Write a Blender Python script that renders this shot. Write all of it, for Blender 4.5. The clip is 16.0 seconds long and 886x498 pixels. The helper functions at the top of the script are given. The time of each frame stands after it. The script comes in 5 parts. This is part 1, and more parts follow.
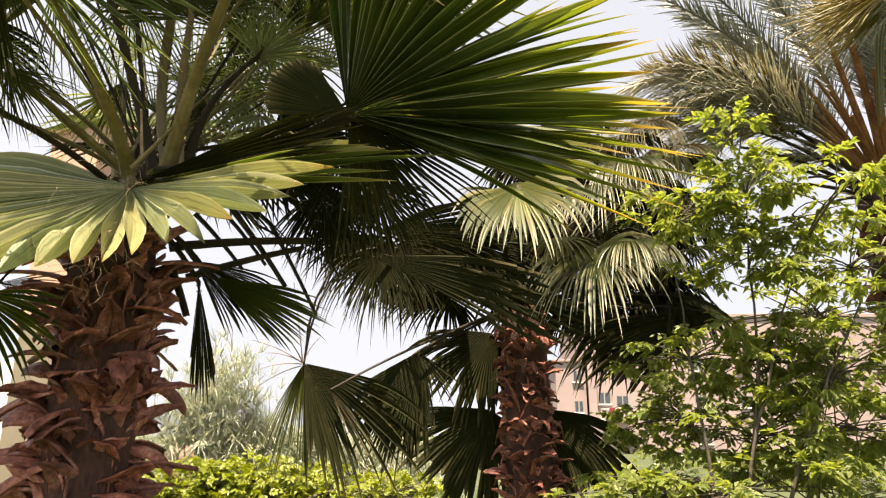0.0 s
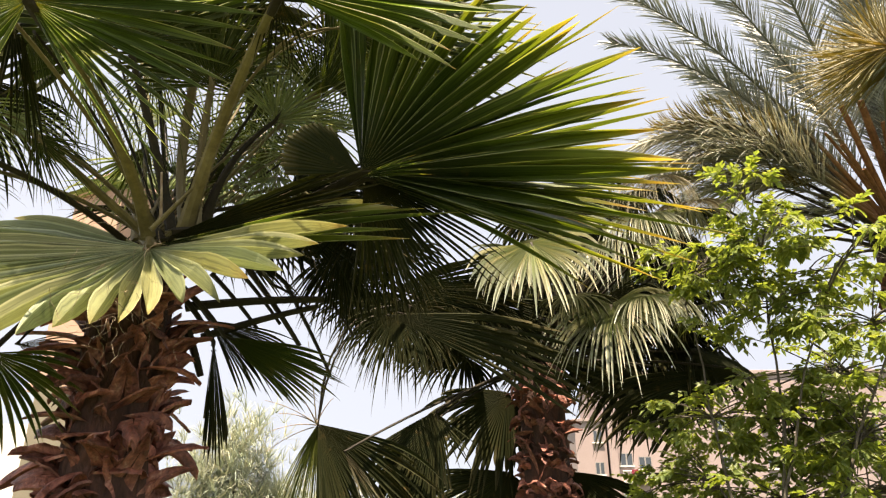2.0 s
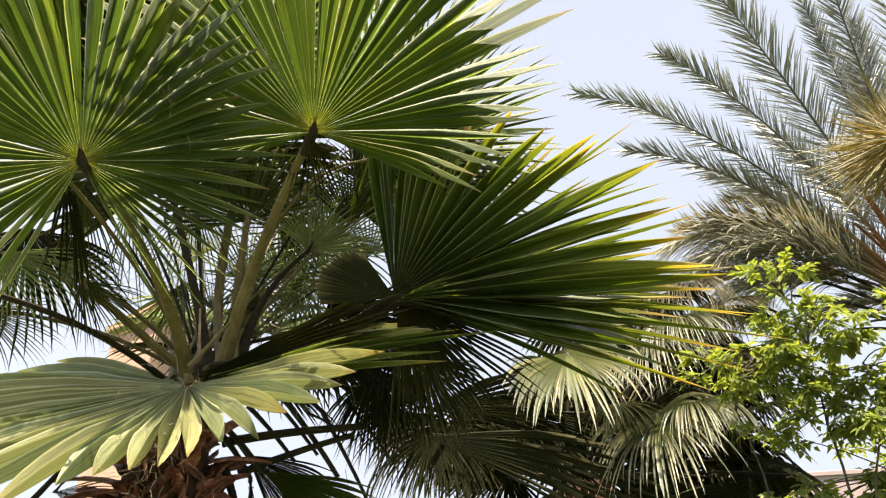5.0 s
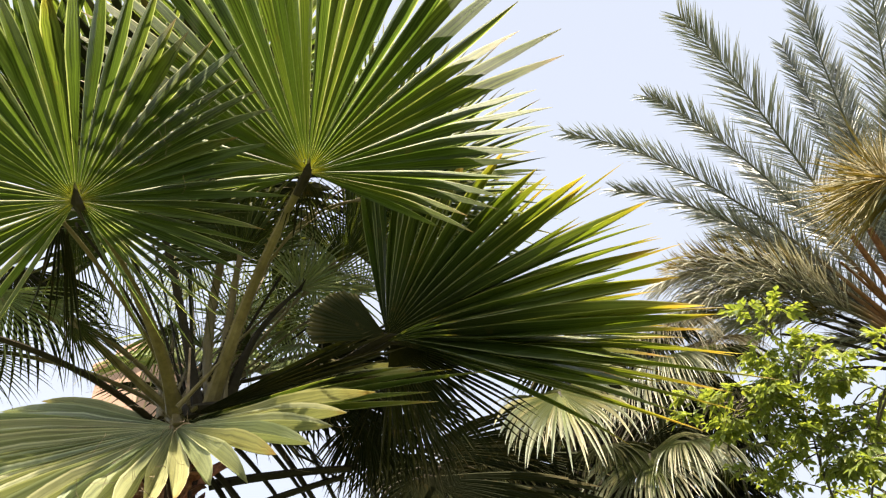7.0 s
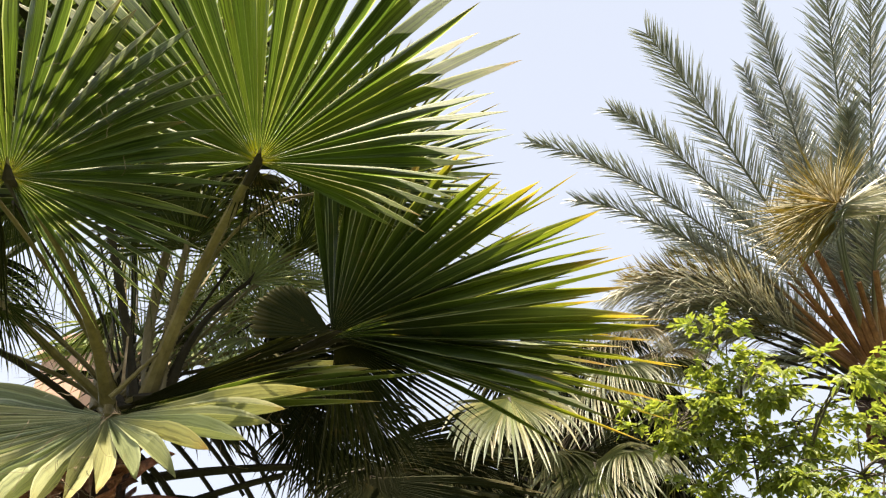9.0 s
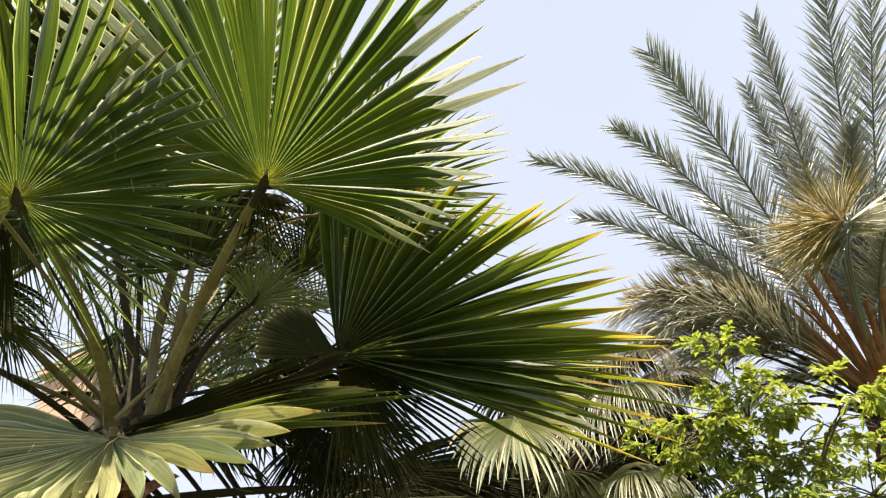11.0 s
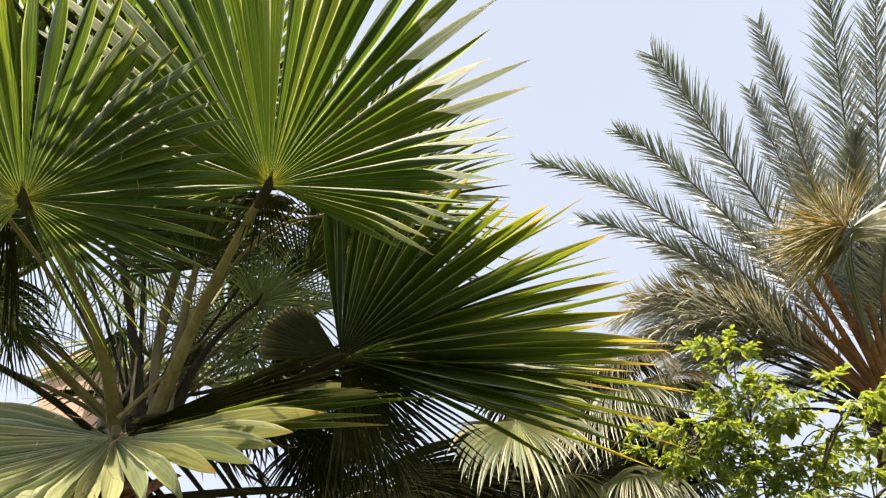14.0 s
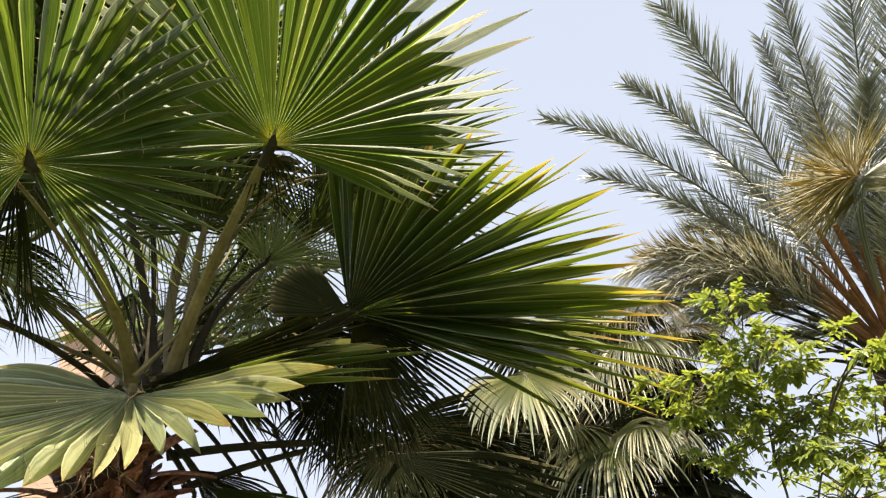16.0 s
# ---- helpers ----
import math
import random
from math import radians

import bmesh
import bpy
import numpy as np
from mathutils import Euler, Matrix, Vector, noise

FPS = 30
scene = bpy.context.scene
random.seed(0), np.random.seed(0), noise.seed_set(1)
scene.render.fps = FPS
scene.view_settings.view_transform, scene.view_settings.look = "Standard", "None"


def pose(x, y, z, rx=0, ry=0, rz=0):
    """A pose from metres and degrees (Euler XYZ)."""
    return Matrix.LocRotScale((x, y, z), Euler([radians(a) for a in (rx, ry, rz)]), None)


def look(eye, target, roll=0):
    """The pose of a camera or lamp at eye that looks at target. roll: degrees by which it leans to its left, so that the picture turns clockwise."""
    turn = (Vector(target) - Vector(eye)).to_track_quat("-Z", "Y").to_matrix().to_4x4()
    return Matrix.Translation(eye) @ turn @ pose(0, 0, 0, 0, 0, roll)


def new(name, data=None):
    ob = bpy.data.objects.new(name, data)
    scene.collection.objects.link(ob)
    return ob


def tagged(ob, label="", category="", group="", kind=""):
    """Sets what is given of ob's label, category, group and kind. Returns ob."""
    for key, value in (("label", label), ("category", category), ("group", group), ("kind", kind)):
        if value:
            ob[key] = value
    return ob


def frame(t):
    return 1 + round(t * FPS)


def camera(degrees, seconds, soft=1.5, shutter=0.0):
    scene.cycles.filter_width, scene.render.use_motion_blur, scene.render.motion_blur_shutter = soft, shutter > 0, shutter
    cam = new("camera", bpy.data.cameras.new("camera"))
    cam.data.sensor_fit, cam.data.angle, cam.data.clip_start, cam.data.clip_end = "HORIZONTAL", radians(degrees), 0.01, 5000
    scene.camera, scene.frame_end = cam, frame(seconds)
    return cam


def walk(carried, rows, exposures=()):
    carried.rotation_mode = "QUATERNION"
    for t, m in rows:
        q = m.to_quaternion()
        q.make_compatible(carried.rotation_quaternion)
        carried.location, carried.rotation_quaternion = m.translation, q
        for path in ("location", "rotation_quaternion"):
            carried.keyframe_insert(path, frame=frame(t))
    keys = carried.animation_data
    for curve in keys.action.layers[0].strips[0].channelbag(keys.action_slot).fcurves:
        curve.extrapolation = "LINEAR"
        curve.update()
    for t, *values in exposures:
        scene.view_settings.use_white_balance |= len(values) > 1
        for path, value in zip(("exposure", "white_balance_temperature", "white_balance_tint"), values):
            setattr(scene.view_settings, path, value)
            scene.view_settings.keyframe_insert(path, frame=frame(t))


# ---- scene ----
# The camera: held by a standing visitor, tilting up from the trunks to the crowns
cam = camera(68.8, 16.0, soft=1.25)
PATH = [
    (0, pose(-0.0000, 0.0000, 1.6000, 106.000, 0.000, 0.000)),
    (0.5, pose(0.0043, 0.0023, 1.5874, 107.977, -0.347, 0.283)),
    (1, pose(-0.0177, -0.0030, 1.5943, 108.896, -0.162, 1.908)),
    (1.5, pose(-0.0177, -0.0032, 1.5976, 109.855, 1.026, 1.480)),
    (2, pose(0.0038, -0.0033, 1.5972, 111.099, 0.162, 1.428)),
    (2.5, pose(-0.0212, -0.0044, 1.6222, 114.687, -0.302, 2.433)),
    (3, pose(-0.0206, -0.0141, 1.6365, 115.671, 0.005, 2.719)),
    (3.5, pose(-0.0297, -0.0093, 1.6257, 117.757, 0.782, 3.481)),
    (6, pose(-0.0038, -0.0355, 1.6261, 122.725, 2.370, 5.564)),
    (6.5, pose(-0.0098, -0.0407, 1.6286, 124.048, 2.081, 5.260)),
    (7, pose(-0.0161, -0.0365, 1.6262, 124.231, 2.568, 4.455)),
    (7.5, pose(-0.0134, -0.0310, 1.6260, 123.231, 2.815, 3.390)),
    (8, pose(-0.0229, -0.0250, 1.6304, 124.630, 2.523, 3.364)),
    (8.5, pose(0.0018, -0.0180, 1.6185, 124.053, 2.268, 1.304)),
    (9, pose(0.0294, -0.0145, 1.6246, 124.355, 1.911, 0.221)),
    (9.5, pose(0.0420, -0.0168, 1.6239, 124.050, 2.068, -0.089)),
    (10, pose(0.0258, -0.0165, 1.6296, 125.294, 2.267, 0.367)),
    (12.5, pose(0.0197, -0.0290, 1.6375, 125.991, 1.284, 0.648)),
    (13, pose(0.0197, -0.0258, 1.6349, 125.967, 1.448, 0.436)),
    (13.5, pose(0.0175, -0.0309, 1.6338, 125.901, 1.475, 0.474)),
    (14, pose(0.0166, -0.0279, 1.6366, 125.943, 1.411, 0.407)),
    (14.5, pose(0.0206, -0.0293, 1.6374, 125.653, 1.407, 0.765)),
    (15, pose(0.0173, -0.0274, 1.6318, 125.179, 1.140, 0.868)),
    (15.5, pose(0.0208, -0.0287, 1.6279, 124.416, 1.291, 1.334)),
    (16, pose(0.0279, -0.0267, 1.6177, 122.480, 1.845, 1.678)),
]
walk(cam, PATH, [(0, 1.87, 8350, 14), (3, 1.78, 7750, 12), (5, 1.86, 7450, 11), (10, 1.85, 7400, 11), (13, 1.78, 7250, 11), (16, 1.76, 7300, 11)])

# ---- light ----
SUN_EL, SUN_AZ = 71.0, 200.0     # degrees: height of the sun and its bearing, clockwise from +y
world = bpy.data.worlds.new("sky")
scene.world = world
world.use_nodes = True
wn = world.node_tree.nodes
sky = wn.new("ShaderNodeTexSky")
sky.sky_type = "NISHITA"
sky.sun_disc = False
sky.sun_elevation = radians(SUN_EL)
sky.sun_rotation = radians(SUN_AZ)
sky.air_density = 1.0
sky.dust_density = 1.0
sky.ozone_density = 1.5
wn["Background"].inputs["Strength"].default_value = 0.103
haze = wn.new("ShaderNodeHueSaturation")        # dusty summer air
haze.inputs["Saturation"].default_value = 0.55
# the dust evens the sky out towards the horizon
where = wn.new("ShaderNodeTexCoord")
lift_up = wn.new("ShaderNodeMapping")
lift_up.inputs["Location"].default_value = (0, 0, 0.45)
lift_up.inputs["Scale"].default_value = (1, 1, 0.2)
world.node_tree.links.new(where.outputs["Generated"], lift_up.inputs[0])
world.node_tree.links.new(lift_up.outputs[0], sky.inputs["Vector"])
world.node_tree.links.new(sky.outputs["Color"], haze.inputs["Color"])
world.node_tree.links.new(haze.outputs["Color"], wn["Background"].inputs["Color"])

sun_data = bpy.data.lights.new("sun", "SUN")
sun_data.energy = 5.0
sun_data.angle = radians(0.53)
sun_data.color = (1.0, 0.95, 0.86)
sun = new("sun", sun_data)
sa, se = radians(SUN_AZ), radians(SUN_EL)
SUN_DIR = Vector((math.sin(sa) * math.cos(se), math.cos(sa) * math.cos(se), math.sin(se)))
sun.matrix_world = look(SUN_DIR * 60, (0, 0, 0))


# ---- materials ----
def tree_of(name):
    m = bpy.data.materials.new(name)
    m.use_nodes = True
    nt = m.node_tree
    return m, nt, nt.nodes["Principled BSDF"], nt.nodes["Material Output"]


def node(nt, kind, **values):
    n = nt.nodes.new(kind)
    for key, value in values.items():
        n.inputs[key].default_value = value
    return n


def ramp(nt, fac, stops):
    r = nt.nodes.new("ShaderNodeValToRGB")
    els = r.color_ramp.elements
    while len(els) < len(stops):
        els.new(0.5)
    for e, (p, c) in zip(els, stops):
        e.position, e.color = p, (*c, 1)
    nt.links.new(fac, r.inputs["Fac"])
    return r.outputs["Color"]


def mixed(nt, blend, fac, a, b):
    n = nt.nodes.new("ShaderNodeMix")
    n.data_type, n.blend_type = "RGBA", blend
    for key, value in ((0, fac), (6, a), (7, b)):
        if isinstance(value, (int, float)):
            n.inputs[key].default_value = value
        elif isinstance(value, tuple):
            n.inputs[key].default_value = (*value, 1)
        else:
            nt.links.new(value, n.inputs[key])
    return n.outputs[2]


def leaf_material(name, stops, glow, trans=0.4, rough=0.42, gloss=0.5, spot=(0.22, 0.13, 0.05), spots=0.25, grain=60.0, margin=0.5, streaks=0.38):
    """Leaf tissue. stops: colour from the leaf's base (0) to its tip (1); glow: tint of the light that comes through."""
    m, nt, bsdf, out = tree_of(name)
    link = nt.links.new
    uv = nt.nodes.new("ShaderNodeUVMap")
    sep = nt.nodes.new("ShaderNodeSeparateXYZ")
    link(uv.outputs[0], sep.inputs[0])
    floor_ = node(nt, "ShaderNodeMath")
    floor_.operation = "FLOOR"
    link(sep.outputs[1], floor_.inputs[0])
    rnd = nt.nodes.new("ShaderNodeTexWhiteNoise")
    rnd.noise_dimensions = "1D"
    link(floor_.outputs[0], rnd.inputs["W"])
    shift = node(nt, "ShaderNodeMath")
    shift.operation = "MULTIPLY_ADD"
    link(rnd.outputs["Value"], shift.inputs[0])
    shift.inputs[1].default_value = 0.10
    link(sep.outputs[0], shift.inputs[2])
    back = node(nt, "ShaderNodeMath")
    back.operation = "SUBTRACT"
    link(shift.outputs[0], back.inputs[0])
    back.inputs[1].default_value = 0.05
    col = ramp(nt, back.outputs[0], stops)
    # streaks along the finger
    st = node(nt, "ShaderNodeCombineXYZ")
    mul = node(nt, "ShaderNodeMath")
    mul.operation = "MULTIPLY"
    link(sep.outputs[1], mul.inputs[0])
    mul.inputs[1].default_value = 9.0
    link(sep.outputs[0], st.inputs[0])
    link(mul.outputs[0], st.inputs[1])
    streak = node(nt, "ShaderNodeTexNoise", Scale=2.2, Detail=3.0)
    link(st.outputs[0], streak.inputs["Vector"])
    tone = ramp(nt, streak.outputs["Fac"], [(0.3, (1 - streaks, 1.02 - streaks, 0.98 - streaks)), (0.7, (1 + streaks * 0.5, 1 + streaks * 0.47, 1 + streaks * 0.4))])
    col = mixed(nt, "MULTIPLY", 1.0, col, tone)
    frac = node(nt, "ShaderNodeMath")
    frac.operation = "FRACT"
    link(sep.outputs[1], frac.inputs[0])
    edge = ramp(nt, frac.outputs[0], [(0.0, (margin,) * 3), (0.075, (margin,) * 3), (0.10, (0, 0, 0)), (0.90, (0, 0, 0)), (0.925, (margin,) * 3), (1.0, (margin,) * 3)])
    col = mixed(nt, "MIX", edge, col, (0.5, 0.5, 0.32))
    hue = ramp(nt, rnd.outputs["Value"], [(0.0, (0.78, 0.86, 0.8)), (1.0, (1.22, 1.12, 0.95))])
    col = mixed(nt, "MULTIPLY", 1.0, col, hue)
    geo = nt.nodes.new("ShaderNodeNewGeometry")
    blot = node(nt, "ShaderNodeTexNoise", Scale=14.0, Detail=5.0, Roughness=0.7)
    link(geo.outputs["Position"], blot.inputs["Vector"])
    mask = ramp(nt, blot.outputs["Fac"], [(0.60, (0, 0, 0)), (0.72, (spots, spots, spots))])
    col = mixed(nt, "MIX", mask, col, spot)
    link(col, bsdf.inputs["Base Color"])
    bsdf.inputs["Roughness"].default_value = rough
    bsdf.inputs["Specular IOR Level"].default_value = gloss
    bump = node(nt, "ShaderNodeBump", Strength=0.25, Distance=0.004)
    fine = node(nt, "ShaderNodeTexNoise", Scale=grain, Detail=2.0)
    link(st.outputs[0], fine.inputs["Vector"])
    link(fine.outputs["Fac"], bump.inputs["Height"])
    link(bump.outputs[0], bsdf.inputs["Normal"])
    tr = nt.nodes.new("ShaderNodeBsdfTranslucent")
    link(mixed(nt, "MULTIPLY", 1.0, col, glow), tr.inputs["Color"])
    mix = nt.nodes.new("ShaderNodeMixShader")
    mix.inputs[0].default_value = trans
    link(bsdf.outputs[0], mix.inputs[1])
    link(tr.outputs[0], mix.inputs[2])
    link(mix.outputs[0], out.inputs["Surface"])
    return m


def rough_material(name, stops, scale=8.0, rough=0.85, bump=0.4, dist=0.01, fine=60.0, fine_amount=0.35, stretch=(1, 1, 1), piece=0.0, gloss=0.5):
    """Bark, plaster, soil: two scales of noise in colour and relief. piece: how much each object differs."""
    m, nt, bsdf, out = tree_of(name)
    link = nt.links.new
    tc = nt.nodes.new("ShaderNodeTexCoord")
    mp = nt.nodes.new("ShaderNodeMapping")
    mp.inputs["Scale"].default_value = stretch
    link(tc.outputs["Object"], mp.inputs[0])
    a = node(nt, "ShaderNodeTexNoise", Scale=scale, Detail=6.0, Roughness=0.6)
    link(mp.outputs[0], a.inputs["Vector"])
    b = node(nt, "ShaderNodeTexNoise", Scale=fine, Detail=4.0, Roughness=0.7)
    link(mp.outputs[0], b.inputs["Vector"])
    col = ramp(nt, a.outputs["Fac"], stops)
    tone = ramp(nt, b.outputs["Fac"], [(0.3, (1 - fine_amount,) * 3), (0.7, (1 + fine_amount * 0.6,) * 3)])
    col = mixed(nt, "MULTIPLY", 1.0, col, tone)
    if piece:
        oi = nt.nodes.new("ShaderNodeObjectInfo")
        col = mixed(nt, "MULTIPLY", 1.0, col, ramp(nt, oi.outputs["Random"], [(0, (1 - piece,) * 3), (1, (1 + piece, 1 + piece * 0.9, 1 + piece * 0.8))]))
    link(col, bsdf.inputs["Base Color"])
    bsdf.inputs["Roughness"].default_value = rough
    bsdf.inputs["Specular IOR Level"].default_value = gloss
    bp = node(nt, "ShaderNodeBump", Strength=bump, Distance=dist)
    add = node(nt, "ShaderNodeMath")
    add.operation = "ADD"
    link(a.outputs["Fac"], add.inputs[0])
    link(b.outputs["Fac"], add.inputs[1])
    link(add.outputs[0], bp.inputs["Height"])
    link(bp.outputs[0], bsdf.inputs["Normal"])
    return m


GREEN_FAN = leaf_material("fan_leaf_green", [(0.0, (0.42, 0.35, 0.03)), (0.025, (0.27, 0.25, 0.03)), (0.07, (0.09, 0.125, 0.032)), (0.6, (0.092, 0.132, 0.037)), (0.88, (0.14, 0.175, 0.052)), (0.97, (0.18, 0.165, 0.055)), (1.0, (0.28, 0.19, 0.07))], (1.45, 1.6, 0.8), 0.38, 0.5, 0.3, margin=1.0, streaks=0.8)
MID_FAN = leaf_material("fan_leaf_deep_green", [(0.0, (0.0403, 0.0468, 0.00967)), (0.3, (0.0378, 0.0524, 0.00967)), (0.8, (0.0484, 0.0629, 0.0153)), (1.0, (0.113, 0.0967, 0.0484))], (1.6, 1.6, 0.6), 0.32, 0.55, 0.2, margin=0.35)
TAN_FAN = leaf_material("fan_leaf_dead", [(0.0, (0.0425, 0.034, 0.0213)), (0.35, (0.085, 0.068, 0.0467)), (0.6, (0.255, 0.23, 0.187)), (1.0, (0.468, 0.433, 0.374))], (1.1, 1.0, 0.7), 0.2, 0.6, 0.2, margin=0.3)
# yellowed tips; the dark base is shade at the fan's heart, put into the ramp
GOLD_FAN = leaf_material("fan_leaf_gold_edged_shaded_base", [(0.0, (0.02, 0.024, 0.008)), (0.3, (0.027, 0.042, 0.01)), (0.5, (0.058, 0.088, 0.02)), (0.8, (0.115, 0.15, 0.036)), (0.9, (0.2, 0.2, 0.05)), (0.96, (0.4, 0.28, 0.1)), (1.0, (0.5, 0.4, 0.24))], (1.5, 1.5, 0.5), 0.36, 0.42, 0.35, margin=0.5, streaks=0.6)
PALE_FAN = leaf_material("fan_leaf_silvery", [(0.0, (0.13, 0.15, 0.07)), (0.3, (0.24, 0.26, 0.14)), (0.85, (0.31, 0.325, 0.19)), (0.96, (0.34, 0.32, 0.17)), (1.0, (0.34, 0.26, 0.12))], (1.0, 1.05, 0.7), 0.2, 0.45, streaks=0.5, margin=0.8)
# old leaves, darkened further: the shade of the crowns is put into this colour
DARK_FAN = leaf_material("fan_leaf_old_shaded", [(0.0, (0.023, 0.0216, 0.0081)), (0.3, (0.0175, 0.0203, 0.00743)), (0.8, (0.0216, 0.0236, 0.00945)), (1.0, (0.0743, 0.0675, 0.0405))], (1.3, 1.3, 0.6), 0.12, 0.7, 0.08, margin=0.06)
OLIVE_FAN = leaf_material("fan_leaf_olive", [(0.0, (0.0562, 0.06, 0.0135)), (0.3, (0.0585, 0.0735, 0.0165)), (0.8, (0.0758, 0.09, 0.024)), (1.0, (0.15, 0.128, 0.06))], (1.4, 1.4, 0.6), 0.3, 0.55, 0.2, margin=0.4)
# bleached fingers, whitened further: gloss of sun and sky put into both ramps
WHITE_FAN = leaf_material("fan_leaf_bleached_sheen", [(0.0, (0.22, 0.24, 0.1)), (0.35, (0.28, 0.29, 0.15)), (0.6, (0.42, 0.42, 0.33)), (1.0, (0.7, 0.7, 0.66))], (1.0, 1.0, 0.8), 0.15, 0.35, 0.7, margin=0.3)
TIP_FAN = leaf_material("fan_leaf_bleached_sheen_tips", [(0.0, (0.05, 0.06, 0.018)), (0.35, (0.065, 0.08, 0.025)), (0.55, (0.26, 0.265, 0.2)), (1.0, (0.75, 0.75, 0.71))], (1.0, 1.0, 0.8), 0.12, 0.35, 0.6, margin=0.05)
# lighter copy of the leaf: sunlight inside the crown is put into the colour
LIT_FAN = leaf_material("fan_leaf_grey_green_lit", [(0.0, (0.138, 0.161, 0.0634)), (0.4, (0.224, 0.269, 0.114)), (0.85, (0.3, 0.337, 0.186)), (1.0, (0.323, 0.288, 0.161))], (1.3, 1.35, 0.8), 0.3, 0.45, 0.4, margin=0.3)
DATE_LEAF = leaf_material("date_leaflet_grey_green", [(0.0, (0.144, 0.15, 0.144)), (0.5, (0.219, 0.231, 0.231)), (1.0, (0.362, 0.375, 0.375))], (1.05, 1.1, 1.0), 0.16, 0.3, 0.8, margin=0.0)
DATE_OLD = leaf_material("date_leaflet_tawny", [(0.0, (0.17, 0.115, 0.026)), (0.5, (0.18, 0.14, 0.042)), (1.0, (0.21, 0.175, 0.075))], (1.2, 1.05, 0.5), 0.25, 0.5, margin=0.1)
DATE_DRY = leaf_material("date_leaflet_bleached", [(0.0, (0.289, 0.272, 0.238)), (1.0, (0.527, 0.51, 0.468))], (1.0, 0.95, 0.8), 0.2, 0.45, margin=0.1)
BROAD = leaf_material("broad_leaf", [(0.0, (0.179, 0.222, 0.0662)), (0.6, (0.199, 0.246, 0.0757)), (1.0, (0.265, 0.303, 0.123))], (1.5, 1.45, 0.65), 0.55, 0.35, spots=0.08, margin=0.05)
HEDGE = leaf_material("hedge_leaf", [(0.0, (0.192, 0.232, 0.028)), (1.0, (0.256, 0.288, 0.04))], (1.3, 1.3, 0.4), 0.4, 0.45, spots=0.1, margin=0.05)
NEEDLE = leaf_material("feathery_twig", [(0.0, (0.3, 0.32, 0.28)), (1.0, (0.5, 0.52, 0.47))], (1.0, 1.0, 0.8), 0.25, 0.6, margin=0.0)
PETIOLE = rough_material("petiole_green_brown", [(0.25, (0.085, 0.06, 0.026)), (0.5, (0.155, 0.122, 0.052)), (0.75, (0.235, 0.19, 0.096))], 6.0, 0.5, 0.25, 0.004, 45.0, 0.3, (1, 1, 0.3), gloss=0.35)
# old brown stalks, darkened further: shade under the fans is put into the colour
PETIOLE_DARK = rough_material("petiole_old_brown_shaded", [(0.25, (0.0138, 0.011, 0.0066)), (0.6, (0.0303, 0.0231, 0.0127)), (0.8, (0.066, 0.0495, 0.0275))], 7.0, 0.6, 0.3, 0.005, 50.0, 0.35, gloss=0.2)
BOOT = rough_material("leaf_base_red_brown", [(0.25, (0.04, 0.013, 0.009)), (0.46, (0.175, 0.052, 0.034)), (0.6, (0.31, 0.115, 0.08)), (0.74, (0.48, 0.34, 0.27))], 15.0, 0.5, 0.7, 0.012, 60.0, 0.5, (1, 1, 0.35), 0.35)
BARK = rough_material("trunk_fibre_dark", [(0.3, (0.0283, 0.0113, 0.00846)), (0.6, (0.0988, 0.0396, 0.0254)), (0.8, (0.198, 0.0846, 0.0565))], 12.0, 0.9, 1.0, 0.03, 80.0, 0.5, (1, 1, 0.3))
FIBRE = rough_material("palm_fibre_pale", [(0.3, (0.17, 0.0935, 0.051)), (0.7, (0.391, 0.306, 0.212))], 20.0, 0.8, 0.2, 0.002)
ORANGE = rough_material("frond_stalk_orange", [(0.25, (0.07, 0.028, 0.012)), (0.5, (0.21, 0.088, 0.036)), (0.75, (0.34, 0.17, 0.08))], 9.0, 0.55, 0.3, 0.005, 50.0, 0.4, (1, 1, 0.25), gloss=0.25)
DATE_STALK = leaf_material("date_stalk", [(0.0, (0.09, 0.04, 0.02)), (0.08, (0.25, 0.11, 0.05)), (0.18, (0.28, 0.14, 0.062)), (0.28, (0.15, 0.125, 0.08)), (0.4, (0.1, 0.105, 0.09)), (1.0, (0.11, 0.12, 0.105))], (1, 1, 1), 0.0, 0.45, margin=0.0)
TWIG = rough_material("grey_bark", [(0.3, (0.0476, 0.0357, 0.0238)), (0.7, (0.119, 0.101, 0.0777))], 18.0, 0.8, 0.4, 0.006)
PEACH = rough_material("peach_render", [(0.3, (0.42, 0.255, 0.18)), (0.7, (0.48, 0.295, 0.215))], 1.2, 0.9, 0.15, 0.01, 40.0, 0.10)
WHITE = rough_material("white_render", [(0.3, (0.612, 0.578, 0.527)), (0.7, (0.697, 0.671, 0.629))], 1.0, 0.85, 0.12, 0.01, 40.0, 0.08)
BEIGE = rough_material("beige_render", [(0.3, (0.164, 0.141, 0.1)), (0.7, (0.208, 0.177, 0.128))], 1.0, 0.9, 0.15, 0.01, 40.0, 0.1)
PINK = rough_material("pink_cream_render", [(0.3, (0.288, 0.221, 0.212)), (0.7, (0.337, 0.261, 0.248))], 0.35, 0.9, 0.1, 0.02, 8.0, 0.08)
SOIL = rough_material("garden_lawn", [(0.3, (0.03, 0.045, 0.014)), (0.5, (0.05, 0.07, 0.022)), (0.7, (0.075, 0.075, 0.035))], 0.6, 0.95, 0.6, 0.03, 14.0, 0.4)
FRAME_GREY = rough_material("window_frame_grey", [(0.3, (0.22, 0.2, 0.19)), (0.7, (0.3, 0.27, 0.25))], 5.0, 0.6, 0.05, 0.002)
